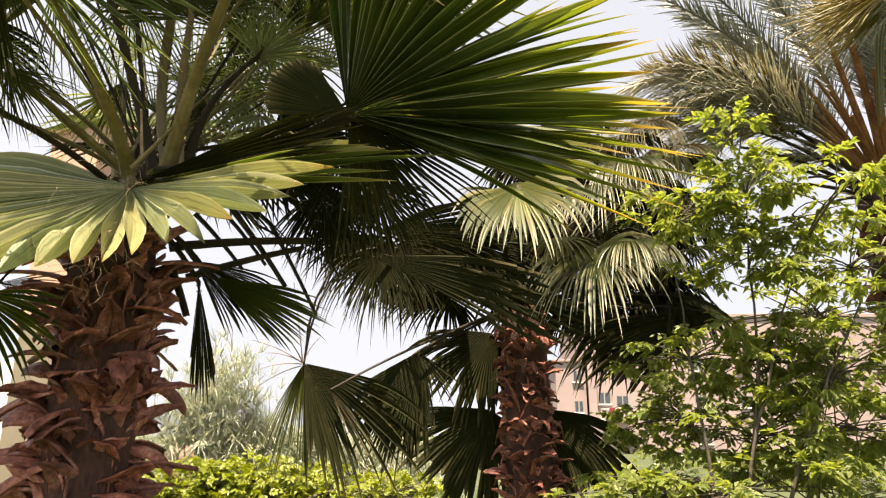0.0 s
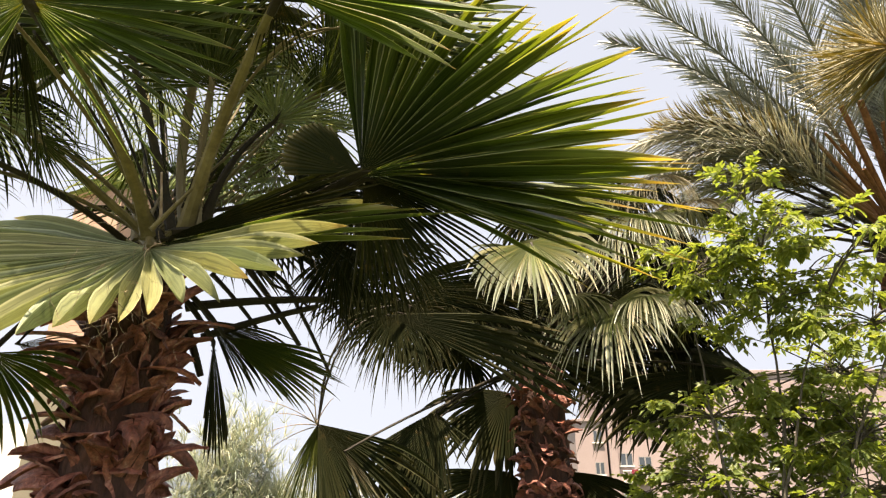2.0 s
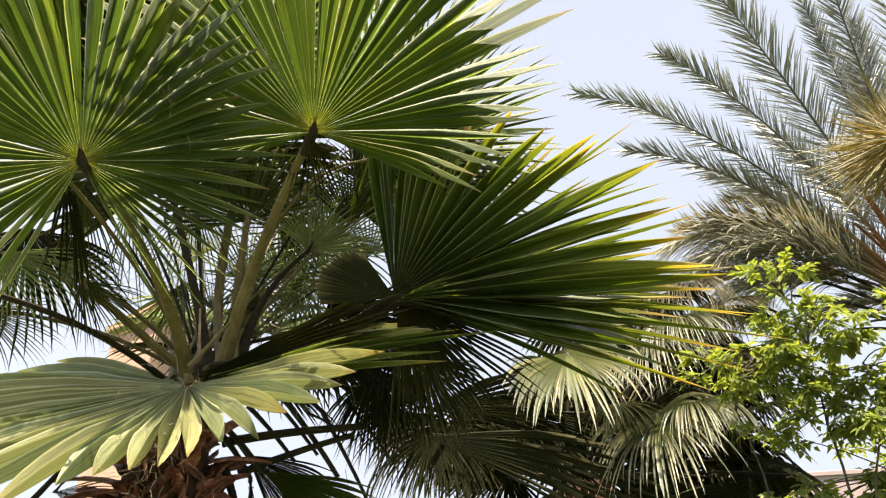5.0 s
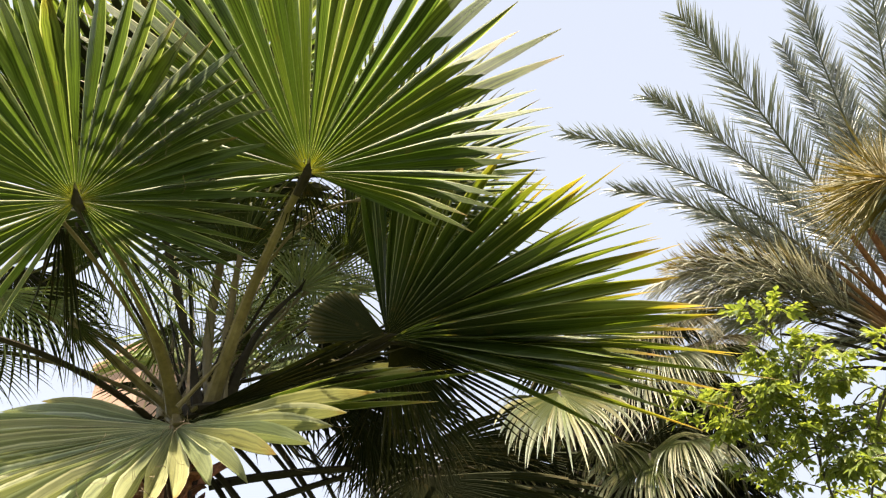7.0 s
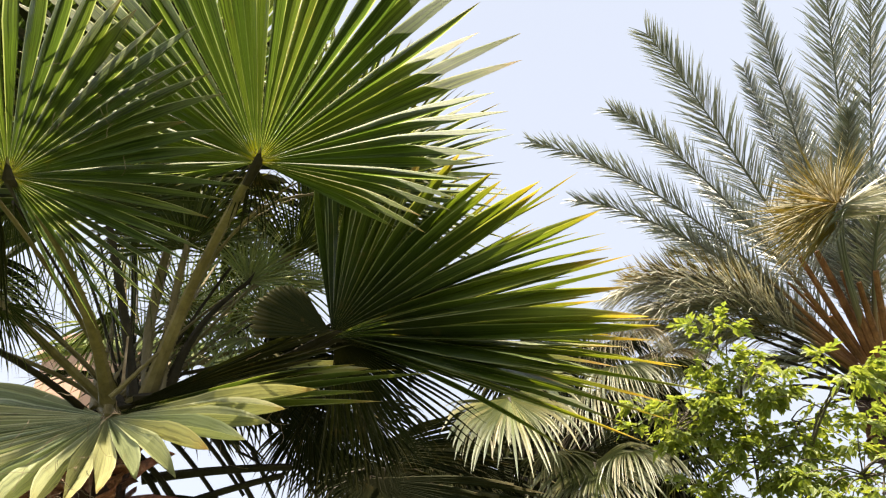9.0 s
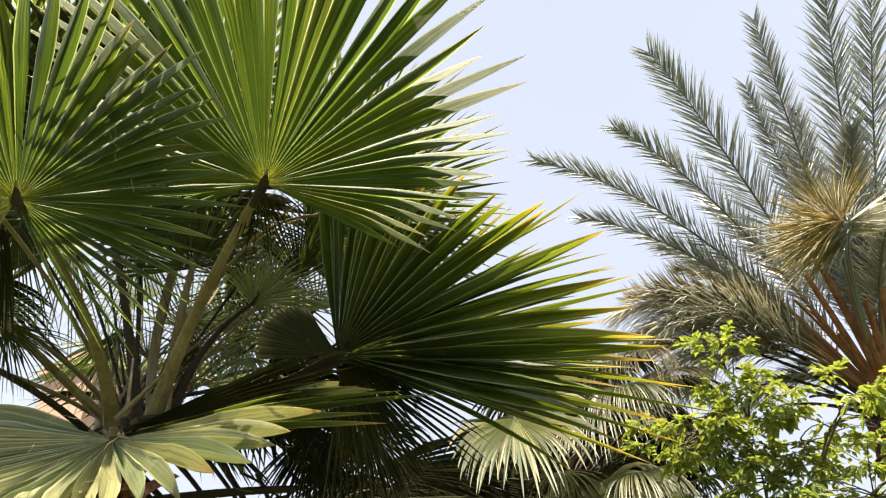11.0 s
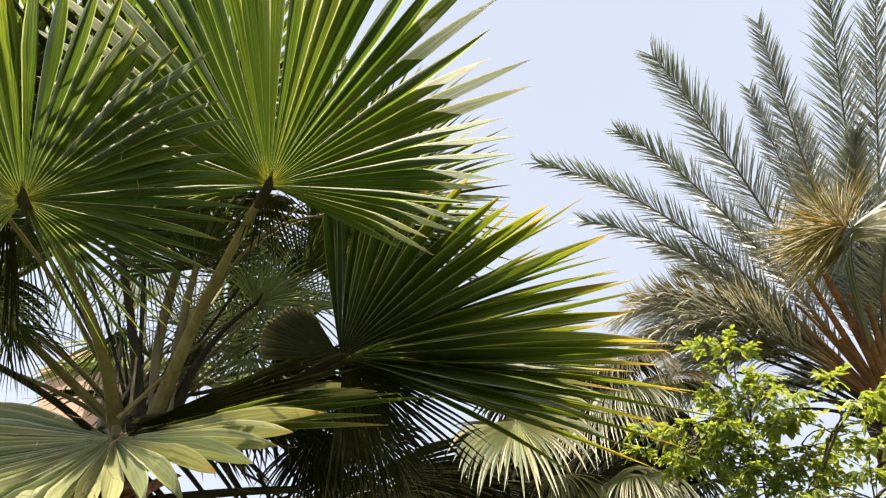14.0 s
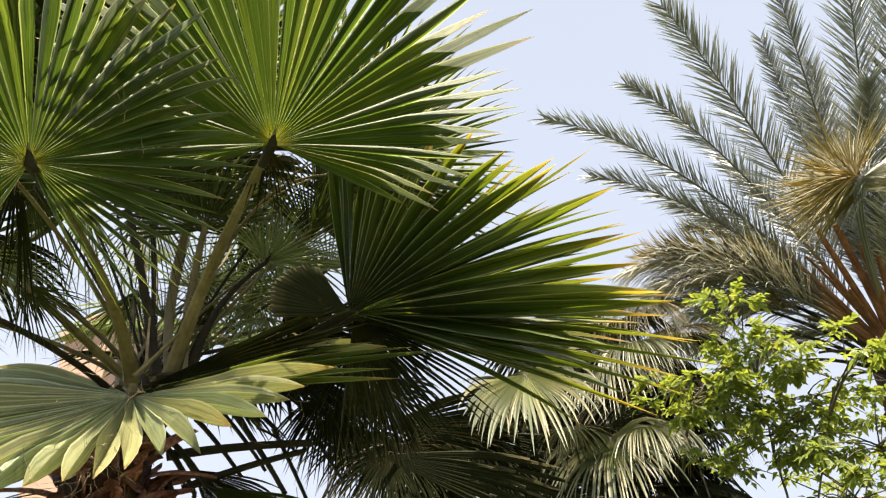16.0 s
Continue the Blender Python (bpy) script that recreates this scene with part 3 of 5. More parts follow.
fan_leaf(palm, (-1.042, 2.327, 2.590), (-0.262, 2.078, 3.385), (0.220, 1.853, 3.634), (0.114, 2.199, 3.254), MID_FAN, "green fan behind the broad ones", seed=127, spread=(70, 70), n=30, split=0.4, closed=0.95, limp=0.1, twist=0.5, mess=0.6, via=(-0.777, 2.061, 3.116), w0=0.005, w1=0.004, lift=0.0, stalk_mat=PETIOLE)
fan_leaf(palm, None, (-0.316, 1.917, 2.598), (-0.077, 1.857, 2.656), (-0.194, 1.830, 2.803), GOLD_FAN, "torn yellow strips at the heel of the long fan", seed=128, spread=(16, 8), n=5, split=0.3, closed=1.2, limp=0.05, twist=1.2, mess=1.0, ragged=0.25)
fan_leaf(palm, (-1.157, 2.217, 2.516), (-1.603, 1.701, 2.784), (-1.372, 1.852, 2.607), (-1.440, 1.745, 2.921), LIT_FAN, "grey-green fan, sunlight put in its colour", seed=129, spread=(50, 50), n=24, split=0.25, limp=0.4, twist=1.0, mess=0.9, w0=0.014, w1=0.01)
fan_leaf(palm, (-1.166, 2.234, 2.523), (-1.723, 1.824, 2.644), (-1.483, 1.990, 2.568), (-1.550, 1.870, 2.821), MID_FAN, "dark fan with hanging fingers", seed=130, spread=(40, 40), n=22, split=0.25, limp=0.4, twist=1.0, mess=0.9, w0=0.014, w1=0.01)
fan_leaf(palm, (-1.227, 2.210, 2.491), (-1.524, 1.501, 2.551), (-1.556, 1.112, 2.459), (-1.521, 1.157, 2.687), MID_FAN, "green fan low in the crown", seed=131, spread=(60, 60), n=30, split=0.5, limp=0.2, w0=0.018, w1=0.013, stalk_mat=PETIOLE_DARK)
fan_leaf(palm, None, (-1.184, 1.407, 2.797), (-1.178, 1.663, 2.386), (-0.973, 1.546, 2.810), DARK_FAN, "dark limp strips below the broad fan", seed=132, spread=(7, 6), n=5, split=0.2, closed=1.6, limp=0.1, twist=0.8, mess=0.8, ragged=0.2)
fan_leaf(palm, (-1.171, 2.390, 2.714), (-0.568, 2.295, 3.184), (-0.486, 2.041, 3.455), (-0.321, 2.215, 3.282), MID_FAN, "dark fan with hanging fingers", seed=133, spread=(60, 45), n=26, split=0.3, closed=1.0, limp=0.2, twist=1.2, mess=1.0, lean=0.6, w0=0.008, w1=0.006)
fan_leaf(palm, (-1.192, 2.491, 2.734), (-0.734, 2.493, 3.183), (-0.493, 2.291, 3.472), (-0.845, 2.322, 3.380), LIT_FAN, "grey-green fan, sunlight put in its colour", seed=134, spread=(70, 60), n=34, split=0.3, closed=1.0, limp=0.3, twist=1.2, mess=1.0, lean=0.7, w0=0.008, w1=0.006)
fan_leaf(palm, (-1.232, 2.575, 2.771), (-0.446, 2.515, 3.441), (-0.703, 2.232, 3.631), (-0.400, 2.281, 3.663), DARK_FAN, "dark fan behind the long one", seed=135, spread=(80, 70), n=40, split=0.35, closed=1.0, limp=0.2, twist=1.0, mess=1.0, lean=0.6, w0=0.008, w1=0.006)
fan_leaf(palm, (-1.151, 2.408, 2.697), (-0.394, 2.382, 2.905), (-0.076, 2.610, 2.594), (-0.379, 2.604, 2.530), DARK_FAN, "dark fan below the long one, coloured for shade", seed=136, spread=(50, 45), n=40, split=0.5, closed=1.0, limp=0.2, twist=0.8, mess=0.7, w0=0.014, w1=0.01, lift=-0.05, stalk_mat=PETIOLE_DARK)
# a cupped blade beside the long fan, its deep shade put into the colour
fan_leaf(palm, None, (-0.323, 1.972, 2.643), (-0.580, 1.879, 2.697), (-0.526, 1.828, 2.884), DARK_FAN, "cupped blade coloured dark for deep shade", seed=116, spread=(20, 40), n=18, split=0.93, closed=1.15, droop=0.0, limp=0.0, fall=0.35, ragged=0.02, pleat=0.25, twist=0.0, mess=0.05, lean=0.05)
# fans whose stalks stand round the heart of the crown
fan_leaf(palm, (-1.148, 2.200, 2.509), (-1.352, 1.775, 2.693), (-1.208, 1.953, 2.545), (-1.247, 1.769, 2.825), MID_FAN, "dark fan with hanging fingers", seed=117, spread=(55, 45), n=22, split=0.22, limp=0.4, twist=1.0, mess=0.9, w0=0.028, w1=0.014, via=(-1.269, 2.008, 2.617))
fan_leaf(palm, (-1.159, 2.252, 2.547), (-1.463, 1.778, 2.773), (-1.277, 1.943, 2.730), (-1.376, 1.957, 2.573), LIT_FAN, "grey-green fan, sunlight put in its colour", seed=118, spread=(40, 40), n=18, split=0.2, limp=0.35, twist=1.0, mess=0.9, w0=0.016, w1=0.01, via=(-1.293, 2.059, 2.690))
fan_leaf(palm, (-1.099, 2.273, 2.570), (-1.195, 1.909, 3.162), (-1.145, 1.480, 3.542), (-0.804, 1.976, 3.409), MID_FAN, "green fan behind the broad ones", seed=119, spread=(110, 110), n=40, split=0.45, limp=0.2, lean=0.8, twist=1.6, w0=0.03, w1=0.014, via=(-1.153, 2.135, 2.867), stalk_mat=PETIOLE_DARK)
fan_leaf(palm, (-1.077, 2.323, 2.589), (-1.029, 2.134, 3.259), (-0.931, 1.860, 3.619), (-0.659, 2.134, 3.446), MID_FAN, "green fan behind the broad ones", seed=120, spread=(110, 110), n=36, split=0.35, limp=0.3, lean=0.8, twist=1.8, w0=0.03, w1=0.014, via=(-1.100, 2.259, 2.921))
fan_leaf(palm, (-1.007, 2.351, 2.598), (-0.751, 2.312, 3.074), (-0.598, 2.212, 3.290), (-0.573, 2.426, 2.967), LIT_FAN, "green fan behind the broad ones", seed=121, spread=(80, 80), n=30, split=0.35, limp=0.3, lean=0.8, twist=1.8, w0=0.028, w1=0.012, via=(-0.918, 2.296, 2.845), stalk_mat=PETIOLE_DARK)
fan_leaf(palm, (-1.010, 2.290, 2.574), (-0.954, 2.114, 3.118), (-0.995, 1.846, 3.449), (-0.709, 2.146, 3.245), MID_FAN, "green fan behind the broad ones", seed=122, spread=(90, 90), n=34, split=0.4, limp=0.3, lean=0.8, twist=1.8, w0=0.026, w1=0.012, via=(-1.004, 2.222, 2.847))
# the fan close above the long one, which shades its heart
fan_leaf(palm, (-1.030, 2.302, 2.579), (-0.394, 1.888, 3.190), (0.287, 1.732, 3.395), (0.017, 2.023, 3.074), GREEN_FAN, "broad green fan lit through from above", seed=123, spread=(85, 70), n=36, split=0.42, deep=0.3, closed=0.95, limp=0.06, fall=0.1, twist=0.4, mess=0.5, pleat=1.2, lean=0.4, via=(-0.777, 2.061, 3.116), w0=0.008, w1=0.006, lift=0.0, stalk_mat=PETIOLE)
# fans at the back of the crown
BACK = [
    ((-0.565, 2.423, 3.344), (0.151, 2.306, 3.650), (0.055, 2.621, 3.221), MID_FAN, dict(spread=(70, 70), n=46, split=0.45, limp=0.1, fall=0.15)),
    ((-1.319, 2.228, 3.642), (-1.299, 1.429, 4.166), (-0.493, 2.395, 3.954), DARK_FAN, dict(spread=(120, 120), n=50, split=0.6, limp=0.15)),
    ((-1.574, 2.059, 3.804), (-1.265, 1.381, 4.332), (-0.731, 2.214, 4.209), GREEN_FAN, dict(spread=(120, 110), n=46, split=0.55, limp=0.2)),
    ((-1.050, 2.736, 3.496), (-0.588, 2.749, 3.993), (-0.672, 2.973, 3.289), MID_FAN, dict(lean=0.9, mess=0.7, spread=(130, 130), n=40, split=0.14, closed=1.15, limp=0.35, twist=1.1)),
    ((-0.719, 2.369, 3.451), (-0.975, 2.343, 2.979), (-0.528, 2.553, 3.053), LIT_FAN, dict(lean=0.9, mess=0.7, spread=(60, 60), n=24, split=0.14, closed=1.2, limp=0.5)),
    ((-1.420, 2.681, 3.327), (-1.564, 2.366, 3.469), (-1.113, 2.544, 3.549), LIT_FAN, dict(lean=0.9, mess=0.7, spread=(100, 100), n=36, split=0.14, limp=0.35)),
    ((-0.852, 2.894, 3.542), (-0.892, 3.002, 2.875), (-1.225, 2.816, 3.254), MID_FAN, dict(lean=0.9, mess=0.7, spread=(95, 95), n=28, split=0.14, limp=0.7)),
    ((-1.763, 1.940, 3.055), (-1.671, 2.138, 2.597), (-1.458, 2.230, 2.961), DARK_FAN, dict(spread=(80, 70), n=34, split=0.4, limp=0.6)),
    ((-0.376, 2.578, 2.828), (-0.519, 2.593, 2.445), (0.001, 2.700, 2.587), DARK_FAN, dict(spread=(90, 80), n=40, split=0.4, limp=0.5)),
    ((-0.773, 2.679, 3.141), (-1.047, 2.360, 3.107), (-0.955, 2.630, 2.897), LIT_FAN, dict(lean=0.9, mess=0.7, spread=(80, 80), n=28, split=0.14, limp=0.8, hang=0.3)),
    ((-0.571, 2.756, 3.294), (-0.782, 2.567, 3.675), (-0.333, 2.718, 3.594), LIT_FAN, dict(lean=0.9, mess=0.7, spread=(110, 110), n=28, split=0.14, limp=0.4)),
    ((-1.374, 1.681, 3.029), (-1.302, 1.887, 2.571), (-1.094, 1.967, 2.884), MID_FAN, dict(lean=0.9, mess=0.7, spread=(28, 22), n=15, split=0.14, closed=1.3, limp=0.5, hang=0.3)),
    ((-1.253, 1.451, 2.869), (-1.214, 1.571, 2.532), (-1.117, 1.647, 2.742), DARK_FAN, dict(spread=(20, 16), n=7, split=0.2, limp=0.2, closed=1.2)),
    ((-1.807, 1.775, 3.725), (-1.697, 1.216, 4.044), (-1.357, 1.950, 4.038), GREEN_FAN, dict(spread=(120, 120), n=46, split=0.55, limp=0.2)),
    ((-1.094, 2.239, 4.199), (-0.722, 1.609, 4.633), (-0.328, 2.278, 4.496), GREEN_FAN, dict(spread=(120, 120), n=46, split=0.55, limp=0.2)),
]
BACK += [
    # added out of sight behind a broad fan, to throw shade on the long one
    ((-0.490, 1.698, 3.434), (-0.028, 1.704, 3.585), (-0.398, 1.716, 3.968), MID_FAN, dict(spread=(60, 75), n=24, split=0.3, limp=0.1, w0=0.014)),
    ((-1.447, 2.052, 3.236), (-1.351, 2.290, 2.728), (-1.244, 2.332, 2.997), LIT_FAN, dict(lean=0.9, mess=0.7, spread=(32, 30), n=16, split=0.14, closed=1.2, limp=0.4, hang=0.3)),
    ((-1.403, 2.942, 4.242), (-1.110, 3.229, 4.030), (-0.933, 3.001, 4.378), LIT_FAN, dict(lean=0.9, mess=0.7, spread=(130, 130), n=44, split=0.14, limp=0.5)),
    ((-1.246, 3.369, 3.550), (-0.968, 3.301, 3.808), (-1.000, 3.565, 3.320), OLIVE_FAN, dict(spread=(130, 130), n=40, split=0.35, limp=0.5)),
    ((-1.182, 2.080, 3.230), (-1.187, 2.248, 2.744), (-0.948, 2.303, 3.065), MID_FAN, dict(lean=0.9, mess=0.7, spread=(50, 50), n=24, split=0.14, limp=0.7, hang=0.3)),
    ((-1.329, 3.061, 3.393), (-1.032, 2.996, 3.858), (-0.791, 3.217, 3.430), LIT_FAN, dict(lean=0.9, mess=0.7, spread=(120, 120), n=40, split=0.14, closed=1.15, limp=0.35, twist=1.1)),
    ((-1.658, 2.740, 3.818), (-1.293, 2.668, 4.129), (-1.414, 3.058, 3.545), LIT_FAN, dict(lean=0.9, mess=0.7, spread=(120, 120), n=40, split=0.14, closed=1.15, limp=0.35, twist=1.1)),
    ((-0.543, 1.556, 3.050), (-0.551, 1.728, 2.827), (-0.442, 1.687, 2.926), DARK_FAN, dict(spread=(40, 40), n=14, split=0.2, limp=0.5, hang=0.3)),
]
for k, (hub, mid, side, mat, kw) in enumerate(BACK):
    fan_leaf(palm, CROWN + Vector((0.05, 0.1, 0)), hub, mid, side, mat, seed=15 + k, **{**dict(w0=(0.013, 0.011, 0.009)[k % 3], w1=(0.008, 0.007, 0.006)[k % 3], twist=0.8, mess=0.9, ragged=0.14, stalk_mat=(PETIOLE, PETIOLE_DARK, PETIOLE_DARK)[k % 3]), **kw})
full_crown(palm, CROWN, 6, (-25, 75), (22, 48), 0.7, 0.66, [DARK_FAN, DARK_FAN, LIT_FAN], 7, w0=0.024, w1=0.013, stalk_mat=PETIOLE, n=46, split=0.34, spread=(105, 105), limp=0.7, hang=0.35, mess=0.9, ragged=0.14, twist=0.8)
INNER = random.Random(77)
for k, (x, y, z, up) in enumerate([(-0.22, -0.1, 0.42, 0.3), (-0.12, -0.22, 0.5, -0.6), (0.02, -0.2, 0.36, 0.5), (0.16, -0.15, 0.46, -0.5), (0.26, -0.2, 0.34, 0.2), (0.34, -0.05, 0.5, -0.7), (-0.3, 0.0, 0.56, -0.8), (0.1, -0.05, 0.62, -0.9), (0.44, -0.1, 0.4, -0.3), (-0.05, -0.12, 0.28, 0.6), (0.3, 0.1, 0.66, -0.8)]):
    hub = CROWN + Vector((x, y + 0.32, z))
    tip = hub + Vector((INNER.uniform(-0.5, 0.5), INNER.uniform(-0.3, 0.1), up)).normalized() * INNER.uniform(0.26, 0.4)
    edge = hub + Vector((1, INNER.uniform(-0.4, 0.4), INNER.uniform(-0.4, 0.4)))
    fan_leaf(palm, CROWN + Vector((x * 0.15, y * 0.15, 0)), hub, tip, edge, (LIT_FAN, OLIVE_FAN, LIT_FAN)[k % 3], seed=300 + k, spread=(60, 60), n=15, split=0.14, closed=1.3, limp=0.7, hang=0.3, mess=1.6, ragged=0.25, twist=1.4, w0=0.011, w1=0.006, stalk_mat=PETIOLE)
# old fans that hang below the crown
fan_leaf(palm, CROWN, (-1.444, 1.943, 2.022), (-1.286, 2.030, 1.728), (-1.262, 2.081, 1.929), MID_FAN, "old fan hanging limp", seed=40, spread=(75, 70), n=22, split=0.4, limp=0.4, hang=0.4, mess=0.8, twist=1.0, stalk_mat=PETIOLE_DARK)
fan_leaf(palm, CROWN, (-1.558, 2.215, 2.112), (-1.300, 2.325, 2.072), (-1.389, 2.293, 1.963), TAN_FAN, "dead fan stuck behind the leaf bases", seed=44, spread=(30, 30), n=14, split=0.3, limp=0.3, closed=0.8, stalk_mat=PETIOLE_DARK)
fan_leaf(palm, CROWN - Vector((0, 0, 0.1)), (-0.981, 2.653, 2.239), (-0.523, 2.915, 2.079), (-0.849, 2.749, 1.967), MID_FAN, "old fan hanging limp", seed=41, spread=(16, 24), n=26, split=0.6, closed=1.2, droop=0.0, limp=0.3, fall=0.35, mess=1.8, twist=1.1, stalk_mat=PETIOLE_DARK)
fan_leaf(palm, CROWN - Vector((0, 0, 0.1)), (-1.041, 2.689, 2.223), (-0.979, 2.727, 1.721), (-0.875, 2.722, 2.083), DARK_FAN, "old fan hanging limp", seed=42, spread=(9, 9), n=12, split=0.75, limp=0.4, stalk_mat=PETIOLE_DARK)
fan_leaf(palm, CROWN - Vector((0, 0, 0.1)), (-1.067, 2.688, 2.318), (-0.714, 2.849, 2.106), (-0.940, 2.800, 1.998), DARK_FAN, "old fan hanging limp", seed=46, spread=(26, 34), n=24, split=0.5, limp=0.4, mess=0.9, twist=0.9, w0=0.018, stalk_mat=PETIOLE_DARK)
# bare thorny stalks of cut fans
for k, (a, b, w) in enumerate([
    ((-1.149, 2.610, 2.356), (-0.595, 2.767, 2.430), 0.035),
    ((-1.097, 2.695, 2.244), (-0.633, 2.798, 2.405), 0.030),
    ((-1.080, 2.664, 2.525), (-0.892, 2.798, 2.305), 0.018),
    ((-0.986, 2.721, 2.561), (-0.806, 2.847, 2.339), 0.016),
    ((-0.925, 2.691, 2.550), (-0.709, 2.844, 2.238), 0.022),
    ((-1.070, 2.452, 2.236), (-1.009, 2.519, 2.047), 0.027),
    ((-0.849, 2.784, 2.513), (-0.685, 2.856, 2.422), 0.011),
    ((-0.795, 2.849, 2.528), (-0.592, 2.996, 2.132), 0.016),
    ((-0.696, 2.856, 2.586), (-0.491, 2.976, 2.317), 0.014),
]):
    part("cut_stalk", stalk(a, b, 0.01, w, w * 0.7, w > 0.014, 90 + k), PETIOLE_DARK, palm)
part("cut_stalk", stalk((-1.070, 2.062, 2.478), (-0.950, 2.073, 2.643), 0.0, 0.016, 0.008, False, 99), PETIOLE, palm, "short pale stub")
part("dry_strip", stalk((-1.049, 2.083, 2.513), (-1.052, 2.034, 2.691), 0.0, 0.008, 0.004, False, 98), FIBRE, palm, "pale strip of dry fibre")
for k, (hub, tip, n) in enumerate([((-1.136, 2.156, 2.462), (-0.868, 1.569, 1.973), 40), ((-1.136, 2.156, 2.462), (-0.423, 2.063, 2.474), 26)]):
    tagged(part("loose_thread", threads(hub, tip, n, 60 + k, 0.5, 0.09), FIBRE, palm), kind="stuff")
for k, (hub, tip, n) in enumerate([((-0.957, 1.156, 2.664), (-0.583, 1.052, 3.007), 22)]):
    tagged(part("loose_thread", threads(hub, tip, n, 70 + k, 0.3, 0.06), FIBRE, palm), kind="stuff")
tagged(part("loose_fibre", threads(CROWN + Vector((0, -0.15, -0.3)), CROWN + Vector((0, -0.25, 0.25)), 22, 5, 0.0, 0.2), FIBRE, palm), kind="stuff")

